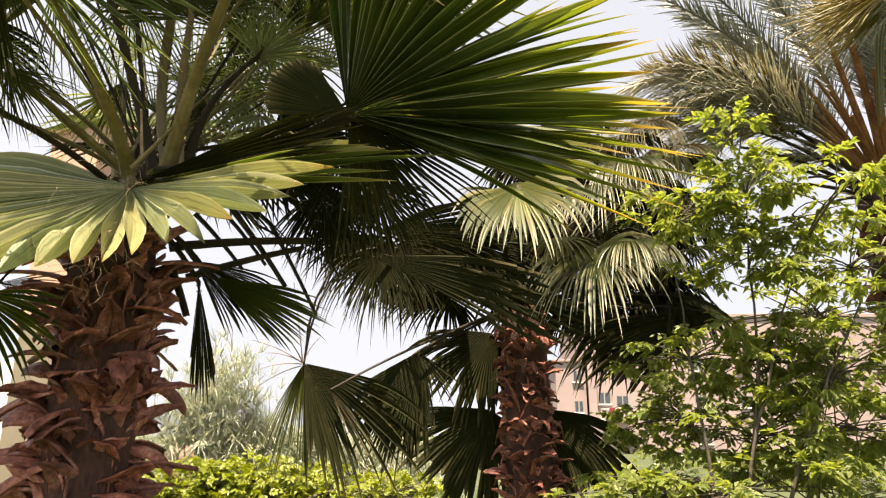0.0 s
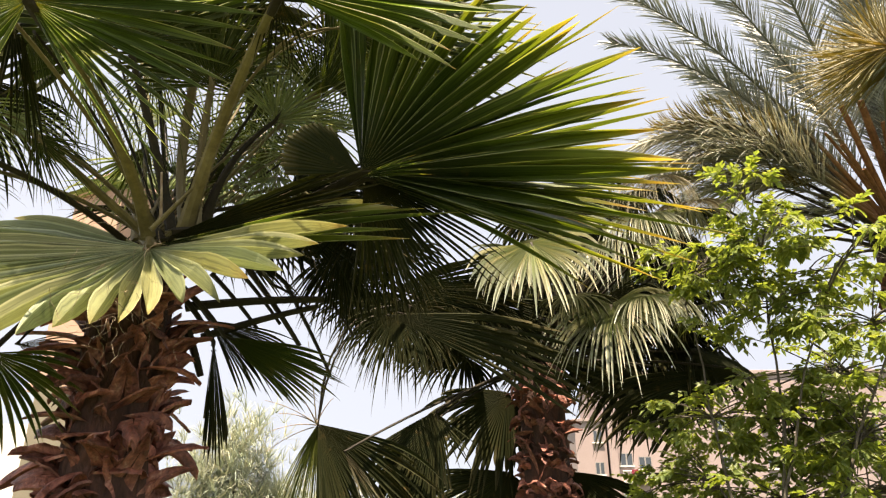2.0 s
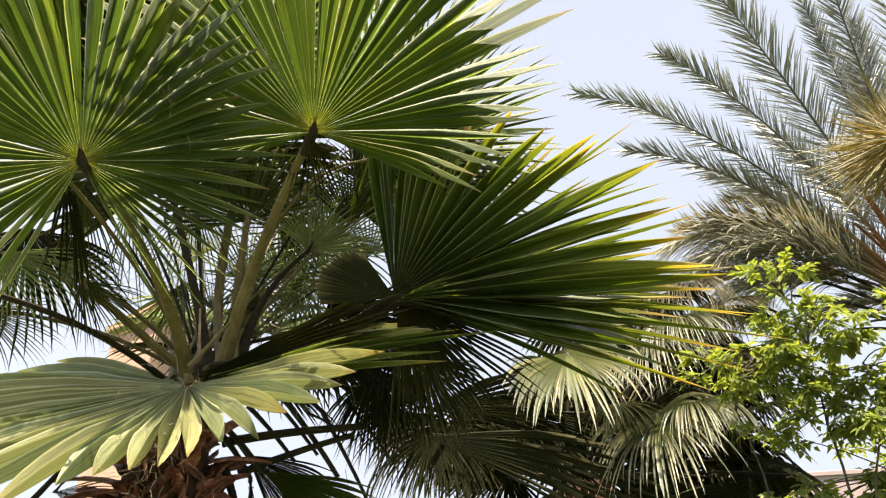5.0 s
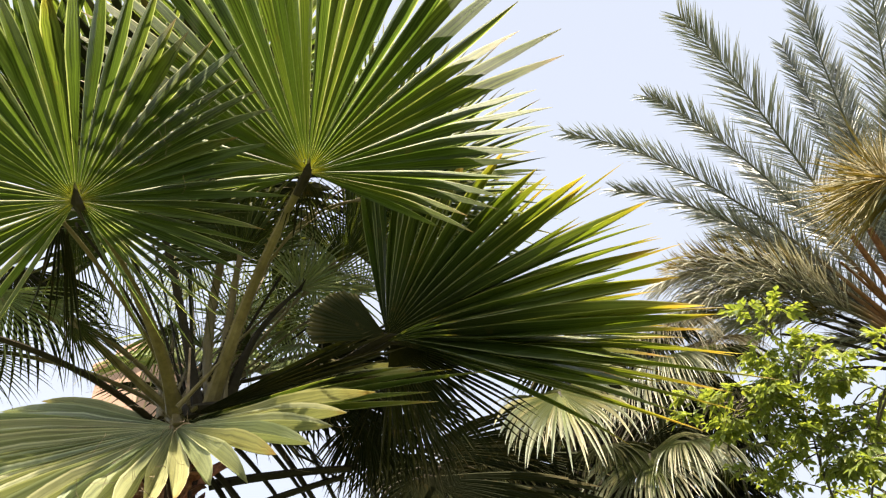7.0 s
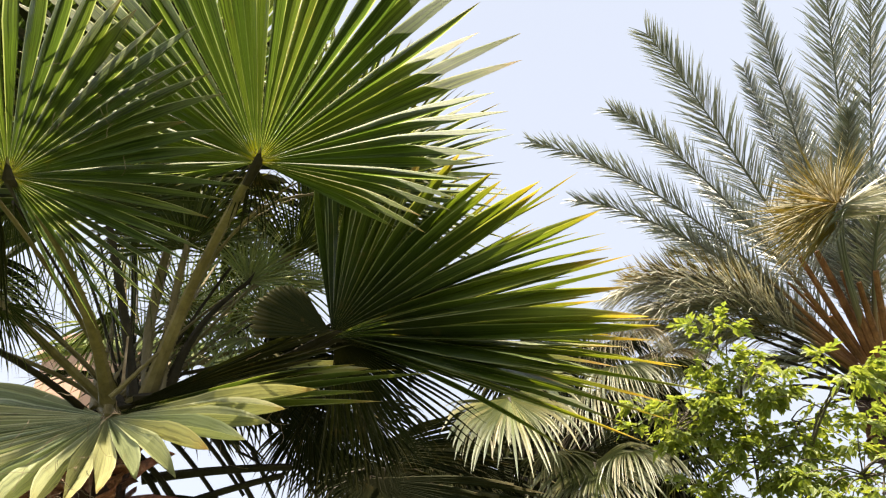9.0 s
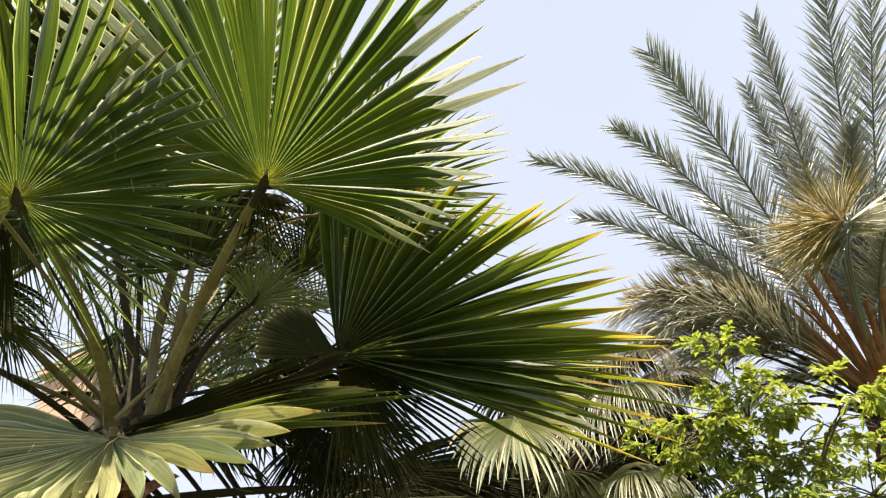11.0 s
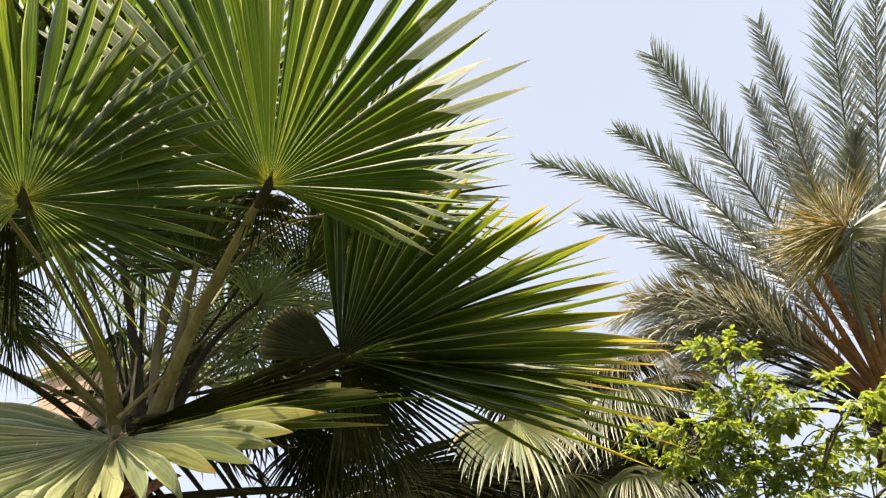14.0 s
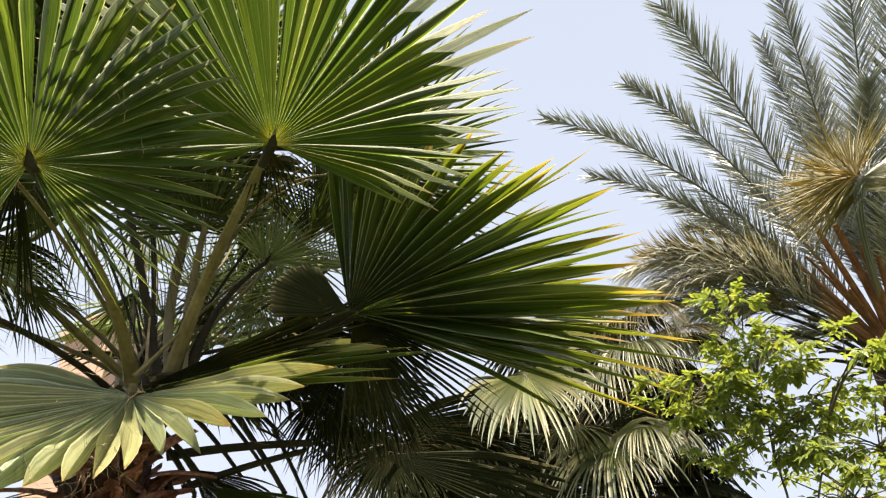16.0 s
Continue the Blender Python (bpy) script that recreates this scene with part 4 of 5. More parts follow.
# ---- second fan palm ----
TOP2 = Vector((0.633, 5.070, 2.568))
FOOT2 = Vector((TOP2.x + 0.02, TOP2.y + 0.05, 0))
palm2 = thing("fan_palm", FOOT2, "smaller fan palm with drooping bleached fans", "palm tree", "fan palms")
palm_trunk(palm2, FOOT2, TOP2, 0.2, 0.16, 5, 290, 0.135, 0.36)
SECOND = [
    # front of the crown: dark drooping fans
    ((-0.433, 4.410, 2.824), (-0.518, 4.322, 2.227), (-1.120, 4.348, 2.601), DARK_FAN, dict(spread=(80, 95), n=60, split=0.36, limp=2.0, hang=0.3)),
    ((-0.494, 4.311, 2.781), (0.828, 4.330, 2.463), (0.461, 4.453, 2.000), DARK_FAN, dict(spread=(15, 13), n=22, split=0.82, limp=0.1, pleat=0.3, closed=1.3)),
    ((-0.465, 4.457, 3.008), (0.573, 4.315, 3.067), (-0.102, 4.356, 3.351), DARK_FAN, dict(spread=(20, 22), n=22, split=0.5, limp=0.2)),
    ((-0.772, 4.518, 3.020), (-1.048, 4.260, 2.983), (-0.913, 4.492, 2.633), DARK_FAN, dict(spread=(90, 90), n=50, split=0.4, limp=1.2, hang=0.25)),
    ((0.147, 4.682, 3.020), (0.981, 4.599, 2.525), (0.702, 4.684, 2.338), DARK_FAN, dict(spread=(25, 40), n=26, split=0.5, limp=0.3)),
    # bleached fans, white sheen in their colour, with fingers that hang straight down
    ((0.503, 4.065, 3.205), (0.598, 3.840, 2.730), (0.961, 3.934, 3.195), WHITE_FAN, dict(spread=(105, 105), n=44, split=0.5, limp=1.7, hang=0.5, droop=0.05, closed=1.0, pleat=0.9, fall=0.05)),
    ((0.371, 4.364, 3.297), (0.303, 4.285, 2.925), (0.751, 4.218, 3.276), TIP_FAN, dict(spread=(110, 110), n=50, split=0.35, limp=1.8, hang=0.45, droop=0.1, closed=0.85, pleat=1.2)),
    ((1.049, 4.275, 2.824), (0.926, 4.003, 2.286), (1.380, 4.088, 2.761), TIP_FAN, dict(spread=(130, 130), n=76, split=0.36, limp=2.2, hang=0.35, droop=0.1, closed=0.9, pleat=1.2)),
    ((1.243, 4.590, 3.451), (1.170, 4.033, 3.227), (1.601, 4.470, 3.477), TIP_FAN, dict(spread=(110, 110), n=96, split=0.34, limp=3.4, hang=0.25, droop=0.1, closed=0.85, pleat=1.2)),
    ((1.623, 4.701, 3.717), (1.582, 4.251, 3.470), (1.985, 4.556, 3.733), OLIVE_FAN, dict(spread=(105, 105), n=46, split=0.3, limp=3.4, hang=0.25, droop=0.1)),
    ((1.696, 4.415, 3.237), (1.590, 3.964, 3.033), (1.982, 4.288, 3.261), DARK_FAN, dict(spread=(105, 105), n=46, split=0.3, limp=3.0, hang=0.25, droop=0.1)),
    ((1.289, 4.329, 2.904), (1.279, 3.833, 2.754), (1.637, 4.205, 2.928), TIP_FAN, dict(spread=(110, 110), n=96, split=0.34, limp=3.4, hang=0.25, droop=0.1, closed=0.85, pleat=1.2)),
    ((1.865, 4.668, 2.947), (1.747, 4.206, 2.778), (2.151, 4.536, 2.977), OLIVE_FAN, dict(spread=(105, 105), n=46, split=0.3, limp=3.4, hang=0.25, droop=0.1)),
    ((0.832, 4.520, 2.978), (0.845, 4.051, 2.765), (1.211, 4.436, 2.979), DARK_FAN, dict(spread=(105, 105), n=46, split=0.35, limp=2.6, hang=0.25, droop=0.1)),
    ((1.069, 4.472, 2.949), (1.577, 4.229, 2.872), (1.433, 4.355, 2.590), DARK_FAN, dict(spread=(35, 60), n=34, split=0.4, limp=2.0, hang=0.3)),
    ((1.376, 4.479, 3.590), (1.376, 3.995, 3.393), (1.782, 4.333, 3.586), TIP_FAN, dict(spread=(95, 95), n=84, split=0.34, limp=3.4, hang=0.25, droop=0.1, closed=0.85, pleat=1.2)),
    ((1.780, 4.545, 3.638), (1.678, 4.093, 3.434), (2.102, 4.412, 3.619), DARK_FAN, dict(spread=(95, 95), n=44, split=0.4, limp=3.0, hang=0.25, droop=0.1)),
    ((1.619, 4.838, 4.087), (1.522, 4.307, 3.812), (2.033, 4.687, 4.073), TAN_FAN, dict(spread=(110, 110), n=100, split=0.22, limp=3.4, hang=0.2, droop=0.1, closed=0.7, pleat=1.3)),
    ((1.850, 4.764, 3.824), (1.719, 4.229, 3.573), (2.198, 4.616, 3.819), TAN_FAN, dict(spread=(110, 110), n=100, split=0.22, limp=3.4, hang=0.2, droop=0.1, closed=0.7, pleat=1.3)),
    ((1.296, 4.986, 3.979), (1.237, 4.443, 3.718), (1.733, 4.852, 3.979), DARK_FAN, dict(spread=(105, 105), n=46, split=0.3, limp=3.0, hang=0.2, droop=0.1)),
    ((1.634, 5.120, 3.706), (1.501, 4.577, 3.484), (2.012, 4.980, 3.714), DARK_FAN, dict(spread=(105, 105), n=46, split=0.4, limp=3.0, hang=0.25, droop=0.1)),
    ((1.980, 5.072, 3.512), (1.808, 4.533, 3.310), (2.295, 4.932, 3.526), DARK_FAN, dict(spread=(105, 105), n=46, split=0.4, limp=3.0, hang=0.25, droop=0.1)),
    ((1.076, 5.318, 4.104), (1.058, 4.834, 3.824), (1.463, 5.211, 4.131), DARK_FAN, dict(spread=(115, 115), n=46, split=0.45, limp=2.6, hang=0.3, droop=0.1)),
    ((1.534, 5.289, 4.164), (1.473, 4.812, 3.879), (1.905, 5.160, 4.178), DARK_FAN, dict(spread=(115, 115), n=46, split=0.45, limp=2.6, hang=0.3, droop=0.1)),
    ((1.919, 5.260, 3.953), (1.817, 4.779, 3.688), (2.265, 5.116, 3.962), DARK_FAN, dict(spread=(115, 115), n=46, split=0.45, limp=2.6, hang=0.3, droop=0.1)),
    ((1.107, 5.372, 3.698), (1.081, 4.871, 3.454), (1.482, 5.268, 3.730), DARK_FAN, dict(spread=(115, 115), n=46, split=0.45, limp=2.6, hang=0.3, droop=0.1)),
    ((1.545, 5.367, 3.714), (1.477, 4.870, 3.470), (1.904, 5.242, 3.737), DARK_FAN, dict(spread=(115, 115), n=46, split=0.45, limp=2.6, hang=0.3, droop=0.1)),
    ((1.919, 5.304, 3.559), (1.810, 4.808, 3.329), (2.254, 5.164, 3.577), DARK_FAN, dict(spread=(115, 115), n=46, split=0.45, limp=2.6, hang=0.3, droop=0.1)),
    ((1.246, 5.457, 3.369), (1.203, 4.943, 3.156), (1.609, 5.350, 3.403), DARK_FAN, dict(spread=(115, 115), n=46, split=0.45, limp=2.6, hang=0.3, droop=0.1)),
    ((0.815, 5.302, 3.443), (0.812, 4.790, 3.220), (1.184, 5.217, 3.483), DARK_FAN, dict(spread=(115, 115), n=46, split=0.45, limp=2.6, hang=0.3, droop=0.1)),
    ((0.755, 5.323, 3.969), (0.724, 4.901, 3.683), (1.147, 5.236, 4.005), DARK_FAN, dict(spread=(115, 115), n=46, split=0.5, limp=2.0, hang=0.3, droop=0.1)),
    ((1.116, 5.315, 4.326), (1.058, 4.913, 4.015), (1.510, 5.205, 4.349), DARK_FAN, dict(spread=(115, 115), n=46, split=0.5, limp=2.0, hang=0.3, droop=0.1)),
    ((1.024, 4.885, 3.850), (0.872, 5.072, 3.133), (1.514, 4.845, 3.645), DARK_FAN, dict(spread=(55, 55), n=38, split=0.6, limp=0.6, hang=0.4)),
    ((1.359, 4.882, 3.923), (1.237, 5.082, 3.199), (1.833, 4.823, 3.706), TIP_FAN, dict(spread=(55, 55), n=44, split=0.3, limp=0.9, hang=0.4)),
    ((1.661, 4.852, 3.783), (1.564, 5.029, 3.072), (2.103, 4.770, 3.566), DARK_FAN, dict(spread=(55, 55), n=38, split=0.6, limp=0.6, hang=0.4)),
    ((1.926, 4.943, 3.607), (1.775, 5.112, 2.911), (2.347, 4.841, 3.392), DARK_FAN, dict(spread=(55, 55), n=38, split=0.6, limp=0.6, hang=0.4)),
    ((1.378, 4.860, 3.427), (1.245, 4.987, 2.749), (1.817, 4.783, 3.232), TIP_FAN, dict(spread=(55, 55), n=44, split=0.3, limp=0.9, hang=0.4)),
    ((0.781, 4.967, 4.013), (0.682, 5.167, 3.266), (1.301, 4.950, 3.808), DARK_FAN, dict(spread=(55, 55), n=38, split=0.6, limp=0.6, hang=0.4)),
    # dead fans folded down against the trunk
    ((2.010, 4.706, 2.460), (1.089, 5.039, 2.221), (1.504, 4.879, 2.537), DARK_FAN, dict(closed=1.3, pleat=0.4, spread=(28, 16), n=30, split=0.85, limp=0.7, hang=0.5)),
    ((1.373, 5.023, 2.543), (0.994, 5.084, 1.973), (0.973, 5.039, 2.393), DARK_FAN, dict(closed=1.3, pleat=0.4, spread=(60, 60), n=44, split=0.55, limp=0.9, hang=0.3)),
    ((1.639, 5.051, 2.525), (1.418, 5.085, 1.974), (1.920, 4.897, 2.161), DARK_FAN, dict(closed=1.3, pleat=0.4, spread=(60, 80), n=44, split=0.6, limp=0.7)),
    ((-0.931, 4.378, 2.060), (-0.335, 4.328, 1.323), (-0.553, 4.440, 2.078), DARK_FAN, dict(spread=(34, 40), n=30, split=0.55, limp=0.6, droop=0.05, hang=0.45, closed=1.35, pleat=0.5, fall=0.15, via=(-0.526, 4.488, 2.891))),
    ((-0.725, 4.260, 1.878), (-0.460, 4.274, 1.495), (-0.307, 4.317, 1.738), TAN_FAN, dict(spread=(14, 14), n=9, split=0.2, limp=0.3, hang=0.4, closed=1.1)),
    ((-0.183, 4.591, 2.086), (-0.547, 4.565, 1.452), (-0.861, 4.512, 1.838), DARK_FAN, dict(spread=(40, 38), n=36, split=0.7, limp=0.3, hang=0.5, closed=1.3, pleat=0.5)),
    ((-0.936, 4.398, 2.062), (-1.021, 4.371, 1.287), (-1.231, 4.321, 1.846), OLIVE_FAN, dict(spread=(12, 24), n=22, split=0.3, limp=0.8, hang=0.3, closed=1.2, via=(-0.491, 4.547, 2.882))),
    ((-0.151, 4.562, 2.169), (-0.490, 4.470, 1.419), (-0.703, 4.423, 2.038), DARK_FAN, dict(spread=(38, 36), n=30, split=0.58, limp=0.5, droop=0.05, hang=0.6, closed=1.2, pleat=0.4, fall=0.15)),
    ((-0.344, 4.505, 2.896), (-0.373, 4.533, 2.284), (0.270, 4.542, 2.779), DARK_FAN, dict(spread=(110, 110), n=64, split=0.5, limp=1.3, hang=0.5, closed=1.05, pleat=0.5)),
    ((-0.653, 4.637, 3.044), (-0.820, 4.625, 2.588), (-0.103, 4.684, 3.036), DARK_FAN, dict(spread=(110, 110), n=60, split=0.5, limp=1.2, hang=0.5, closed=1.05, pleat=0.5)),
    ((0.026, 4.659, 3.118), (0.192, 4.699, 2.561), (0.578, 4.626, 3.108), DARK_FAN, dict(spread=(110, 110), n=60, split=0.5, limp=1.0, hang=0.5, closed=1.05, pleat=0.5)),
    ((-0.155, 4.565, 2.146), (-0.034, 4.499, 1.707), (0.062, 4.478, 2.043), DARK_FAN, dict(closed=1.3, pleat=0.4, spread=(30, 40), n=14, split=0.3, limp=0.6)),
    ((0.394, 5.226, 2.389), (-0.018, 5.196, 1.809), (-0.153, 5.158, 2.243), DARK_FAN, dict(closed=1.3, pleat=0.4, spread=(70, 60), n=36, split=0.7, limp=0.4)),
    ((0.385, 5.283, 1.790), (-0.061, 5.280, 1.139), (-0.241, 5.294, 1.639), DARK_FAN, dict(closed=1.3, pleat=0.4, spread=(85, 60), n=40, split=0.8, limp=0.2)),
    ((0.863, 5.327, 1.792), (1.118, 5.154, 1.072), (1.313, 5.134, 1.514), DARK_FAN, dict(closed=1.3, pleat=0.4, spread=(60, 60), n=36, split=0.8, limp=0.3)),
]
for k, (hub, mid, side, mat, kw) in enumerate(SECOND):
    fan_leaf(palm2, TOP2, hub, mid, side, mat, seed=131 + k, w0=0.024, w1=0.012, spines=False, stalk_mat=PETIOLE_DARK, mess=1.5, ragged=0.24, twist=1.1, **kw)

full_crown(palm2, TOP2 + Vector((0, 0.1, 0)), 18, (-88, 88), (14, 60), 0.85, 0.68, [DARK_FAN, DARK_FAN, OLIVE_FAN], 8, w0=0.022, w1=0.011, spines=False, stalk_mat=PETIOLE_DARK, n=44, split=0.4, spread=(105, 105), limp=1.4, hang=0.3, mess=0.9, ragged=0.16, twist=0.9)

full_crown(palm2, TOP2 + Vector((0, 0.1, 0)), 14, (25, 95), (8, 42), 1.3, 0.7, [DARK_FAN, DARK_FAN, OLIVE_FAN], 9, w0=0.022, w1=0.011, spines=False, stalk_mat=PETIOLE_DARK, n=46, split=0.36, spread=(110, 110), limp=2.4, hang=0.25, mess=0.9, ragged=0.16, twist=0.9)

full_crown(palm2, TOP2 + Vector((0, 0.1, 0)), 10, (-45, 60), (28, 66), 1.0, 0.7, [DARK_FAN, DARK_FAN, OLIVE_FAN], 10, w0=0.022, w1=0.011, spines=False, stalk_mat=PETIOLE_DARK, n=46, split=0.4, spread=(110, 110), limp=1.8, hang=0.25, mess=0.9, ragged=0.16, twist=0.9)

# dry stubs where the lowest fan parts from its stalk
for k, (a, c) in enumerate([((-0.943, 4.376, 2.063), (-1.238, 4.181, 2.187)), ((-0.942, 4.377, 2.052), (-1.196, 4.215, 1.999)), ((-0.943, 4.375, 2.070), (-1.051, 4.225, 2.238)), ((-0.953, 4.376, 2.040), (-1.227, 4.268, 1.878)), ((-0.936, 4.376, 2.071), (-0.834, 4.377, 2.230)), ((-0.939, 4.378, 2.052), (-1.021, 4.319, 2.601)), ((-0.943, 4.376, 2.063), (-1.163, 4.264, 2.114))]):
    part("cut_stalk", stalk(a, c, 0.02, 0.007, 0.003, False, 190 + k), FIBRE if k != 5 else PETIOLE, palm2)

# ---- date palm ----
def date_frond(tree, base, tip, lift, material, seed, leaflet=0.34, count=190, droop=0.2, bare=0.22, side=Vector((0, 0, 0)), curl=0.0, stalk_mat=None, w0=0.045, burst=0.0, slack=0.45, wide=1.0, sweep=(-0.8, 2.2)):
    rng = random.Random(seed)
    pts = bend(base, tip, lift, 26, side)
    n = len(pts)
    if curl:
        for i in range(n):
            t = i / (n - 1)
            pts[i] = pts[i] + DOWN * curl * max(0, t - 0.75) ** 2 * 16
    sh = Shell()
    tube(sh, pts, [w0 * (1 - 0.95 * (i / (n - 1)) ** 0.35) for i in range(n)], 7, 0.7)
    rachis = part("frond", sh.data(), stalk_mat or DATE_STALK, tree, smooth=True)
    lf = Shell()
    for i in range(count):
        t = bare + (1 - bare) * (i + 0.5) / count
        x = t * (n - 1)
        k = min(int(x), n - 2)
        p0 = pts[k].lerp(pts[k + 1], x - k)
        d = (pts[k + 1] - pts[k]).normalized()
        a, b = across(d)
        for sgn in (-1, 1):
            p = p0.copy()
            env = min(1.0, (t - bare) / 0.15 + 0.5) * (1 - 0.5 * max(0, (t - 0.6) / 0.4) ** 1.5)
            L = leaflet * env * rng.uniform(0.8, 1.12)
            fwd = 1.05 + 0.8 * t + rng.uniform(-slack, slack)
            sag = droop * (1 + rng.uniform(-slack, slack))
            up = rng.choice((-0.1, 0.5, 1.0)) + rng.uniform(-0.18, 0.18)
            q = (a * sgn + d * fwd + b * up * 0.8).normalized()
            if burst:                       # the end of a frond that points at the path: leaflets splayed up and sideways
                phi = rng.uniform(*sweep)
                q = (Vector((-math.cos(phi), 0.5 * math.cos(phi), math.sin(phi))) + d * rng.uniform(-0.5, burst)).normalized()
                L *= rng.uniform(0.6, 1.1)
            w = 0.006 * wide * rng.uniform(0.75, 1.2)
            roll = rng.uniform(-1.3, 1.3)
            vs, uvs = [], []
            prev = 0
            for s, ww in ((0, 0.6), (0.2, 1), (0.5, 0.95), (0.8, 0.55), (1.0, 0.03)):
                q2 = (q + DOWN * sag * s * s).normalized()
                p = p + q2 * (s - prev) * L
                prev = s
                sd = q2.cross(b).normalized()
                sd = (sd * math.cos(roll) + b * math.sin(roll)).normalized() * w * ww
                vs += [p - sd, p + b * w * ww * 0.5, p + sd]
                uvs += [(s, i * 2 + sgn + 0.1), (s, i * 2 + sgn + 0.5), (s, i * 2 + sgn + 0.9)]
            fs = []
            for j in range(4):
                o = j * 3
                fs += [(o, o + 1, o + 4, o + 3), (o + 1, o + 2, o + 5, o + 4)]
            lf.add(vs, fs, uvs)
    tagged(part("leaflet_mass", lf.data(), material, rachis), kind="stuff")
    return rachis


HEART = Vector((3.840, 5.249, 3.627))
FOOT3 = Vector((HEART.x + 0.12, HEART.y + 0.1, 0))
date = thing("date_palm", FOOT3, "date palm with grey-green feather fronds and orange stalks", "palm tree")
palm_trunk(date, FOOT3, HEART, 0.24, 0.22, 7, 150, 0.2, 0.15)
FRONDS = [
    ((0.914, 4.536, 6.037), 0.55, DATE_LEAF, {}),
    ((1.721, 4.351, 6.277), 0.5, DATE_LEAF, {}),
    ((1.372, 4.941, 5.611), 0.42, DATE_LEAF, {}),
    ((1.842, 3.457, 6.431), 0.25, DATE_LEAF, {"curl": 0.15, "leaflet": 0.42}),
    ((3.078, 4.171, 6.627), 0.12, DATE_LEAF, {"leaflet": 0.3}),
    ((2.918, 3.453, 6.711), 0.15, DATE_LEAF, {}),
    ((3.104, 2.782, 6.359), 0.12, DATE_LEAF, {"leaflet": 0.42}),
    ((3.564, 2.862, 6.399), 0.1, DATE_LEAF, {"leaflet": 0.42}),
    ((2.638, 3.248, 4.186), 0.4, DATE_OLD, {"leaflet": 0.85, "droop": 0.35, "bare": 0.72, "count": 260, "burst": 0.5}),
    ((2.700, 3.270, 4.190), 0.4, DATE_DRY, {"leaflet": 0.7, "droop": 0.3, "bare": 0.8, "count": 50, "burst": 0.4, "sweep": (2.4, 3.5)}),
    ((2.750, 3.298, 4.199), 0.4, DATE_LEAF, {"leaflet": 0.42, "droop": 0.9, "bare": 0.7, "count": 40, "burst": 0.4}),
    ((3.385, 4.360, 5.773), 0.2, DATE_LEAF, {"leaflet": 0.3}),
    ((2.025, 5.386, 4.851), 0.42, DATE_LEAF, {"count": 90, "droop": 0.6}),
    ((1.690, 5.080, 4.324), 0.5, DATE_DRY, {"droop": 0.8, "slack": 0.5, "wide": 0.9, "count": 110, "leaflet": 0.6, "bare": 0.35}),
    ((1.618, 4.890, 4.493), 0.45, DATE_DRY, {"droop": 0.75, "slack": 0.5, "count": 130, "leaflet": 0.62, "bare": 0.3, "wide": 0.8}),
    ((1.706, 4.908, 4.618), 0.45, DATE_OLD, {"droop": -0.5, "slack": 0.4, "count": 130, "leaflet": 0.42, "bare": 0.35}),
    ((1.797, 4.962, 4.256), 0.4, DATE_DRY, {"droop": 0.9, "slack": 0.5, "count": 130, "leaflet": 0.7, "bare": 0.3, "wide": 0.8}),
    ((1.633, 5.485, 4.246), 0.4, DATE_OLD, {"droop": 0.9, "slack": 0.5, "count": 130, "leaflet": 0.7, "bare": 0.3}),
    ((1.780, 5.346, 3.951), 0.45, DATE_DRY, {"droop": 0.8, "slack": 0.5, "wide": 0.9, "count": 110, "leaflet": 0.55, "bare": 0.4}),
    ((2.355, 5.733, 4.653), 0.5, DATE_LEAF, {"count": 90, "droop": 0.6}),
    ((2.270, 5.361, 5.509), 0.3, DATE_LEAF, {}),
    ((2.273, 5.607, 3.994), 0.5, DATE_DRY, {"droop": 0.8, "slack": 0.5, "wide": 0.9, "count": 110, "leaflet": 0.6, "bare": 0.35}),
    ((2.844, 5.203, 5.885), 0.25, DATE_LEAF, {}),
    ((2.489, 5.609, 5.389), 0.3, DATE_LEAF, {}),
    ((2.596, 5.676, 5.008), 0.35, DATE_LEAF, {"count": 90, "droop": 0.5}),
    ((2.759, 5.493, 4.760), 0.35, DATE_LEAF, {"count": 90, "droop": 0.6}),
    ((2.913, 5.712, 4.434), 0.35, DATE_LEAF, {"count": 90, "droop": 0.8}),
    ((3.597, 4.336, 6.431), 0.2, DATE_LEAF, {}),
    ((3.264, 3.478, 5.277), 0.25, DATE_LEAF, {}),
    ((4.292, 3.402, 5.674), 0.3, DATE_LEAF, {}),
    ((4.701, 3.461, 4.733), 0.4, DATE_LEAF, {}),
    ((3.395, 3.301, 4.631), 0.4, DATE_DRY, {"droop": 0.5}),
    ((1.685, 5.253, 4.658), 0.42, DATE_DRY, {"droop": 0.8, "slack": 0.5, "wide": 0.9, "count": 110, "leaflet": 0.6, "bare": 0.35}),
    ((2.743, 5.593, 3.805), 0.3, DATE_DRY, {"droop": 0.8}),
]
for i, (tip, lift, mat, kw) in enumerate(FRONDS):
    date_frond(date, HEART, HEART.lerp(Vector(tip), 0.968), lift, mat, 50 + i, **kw)
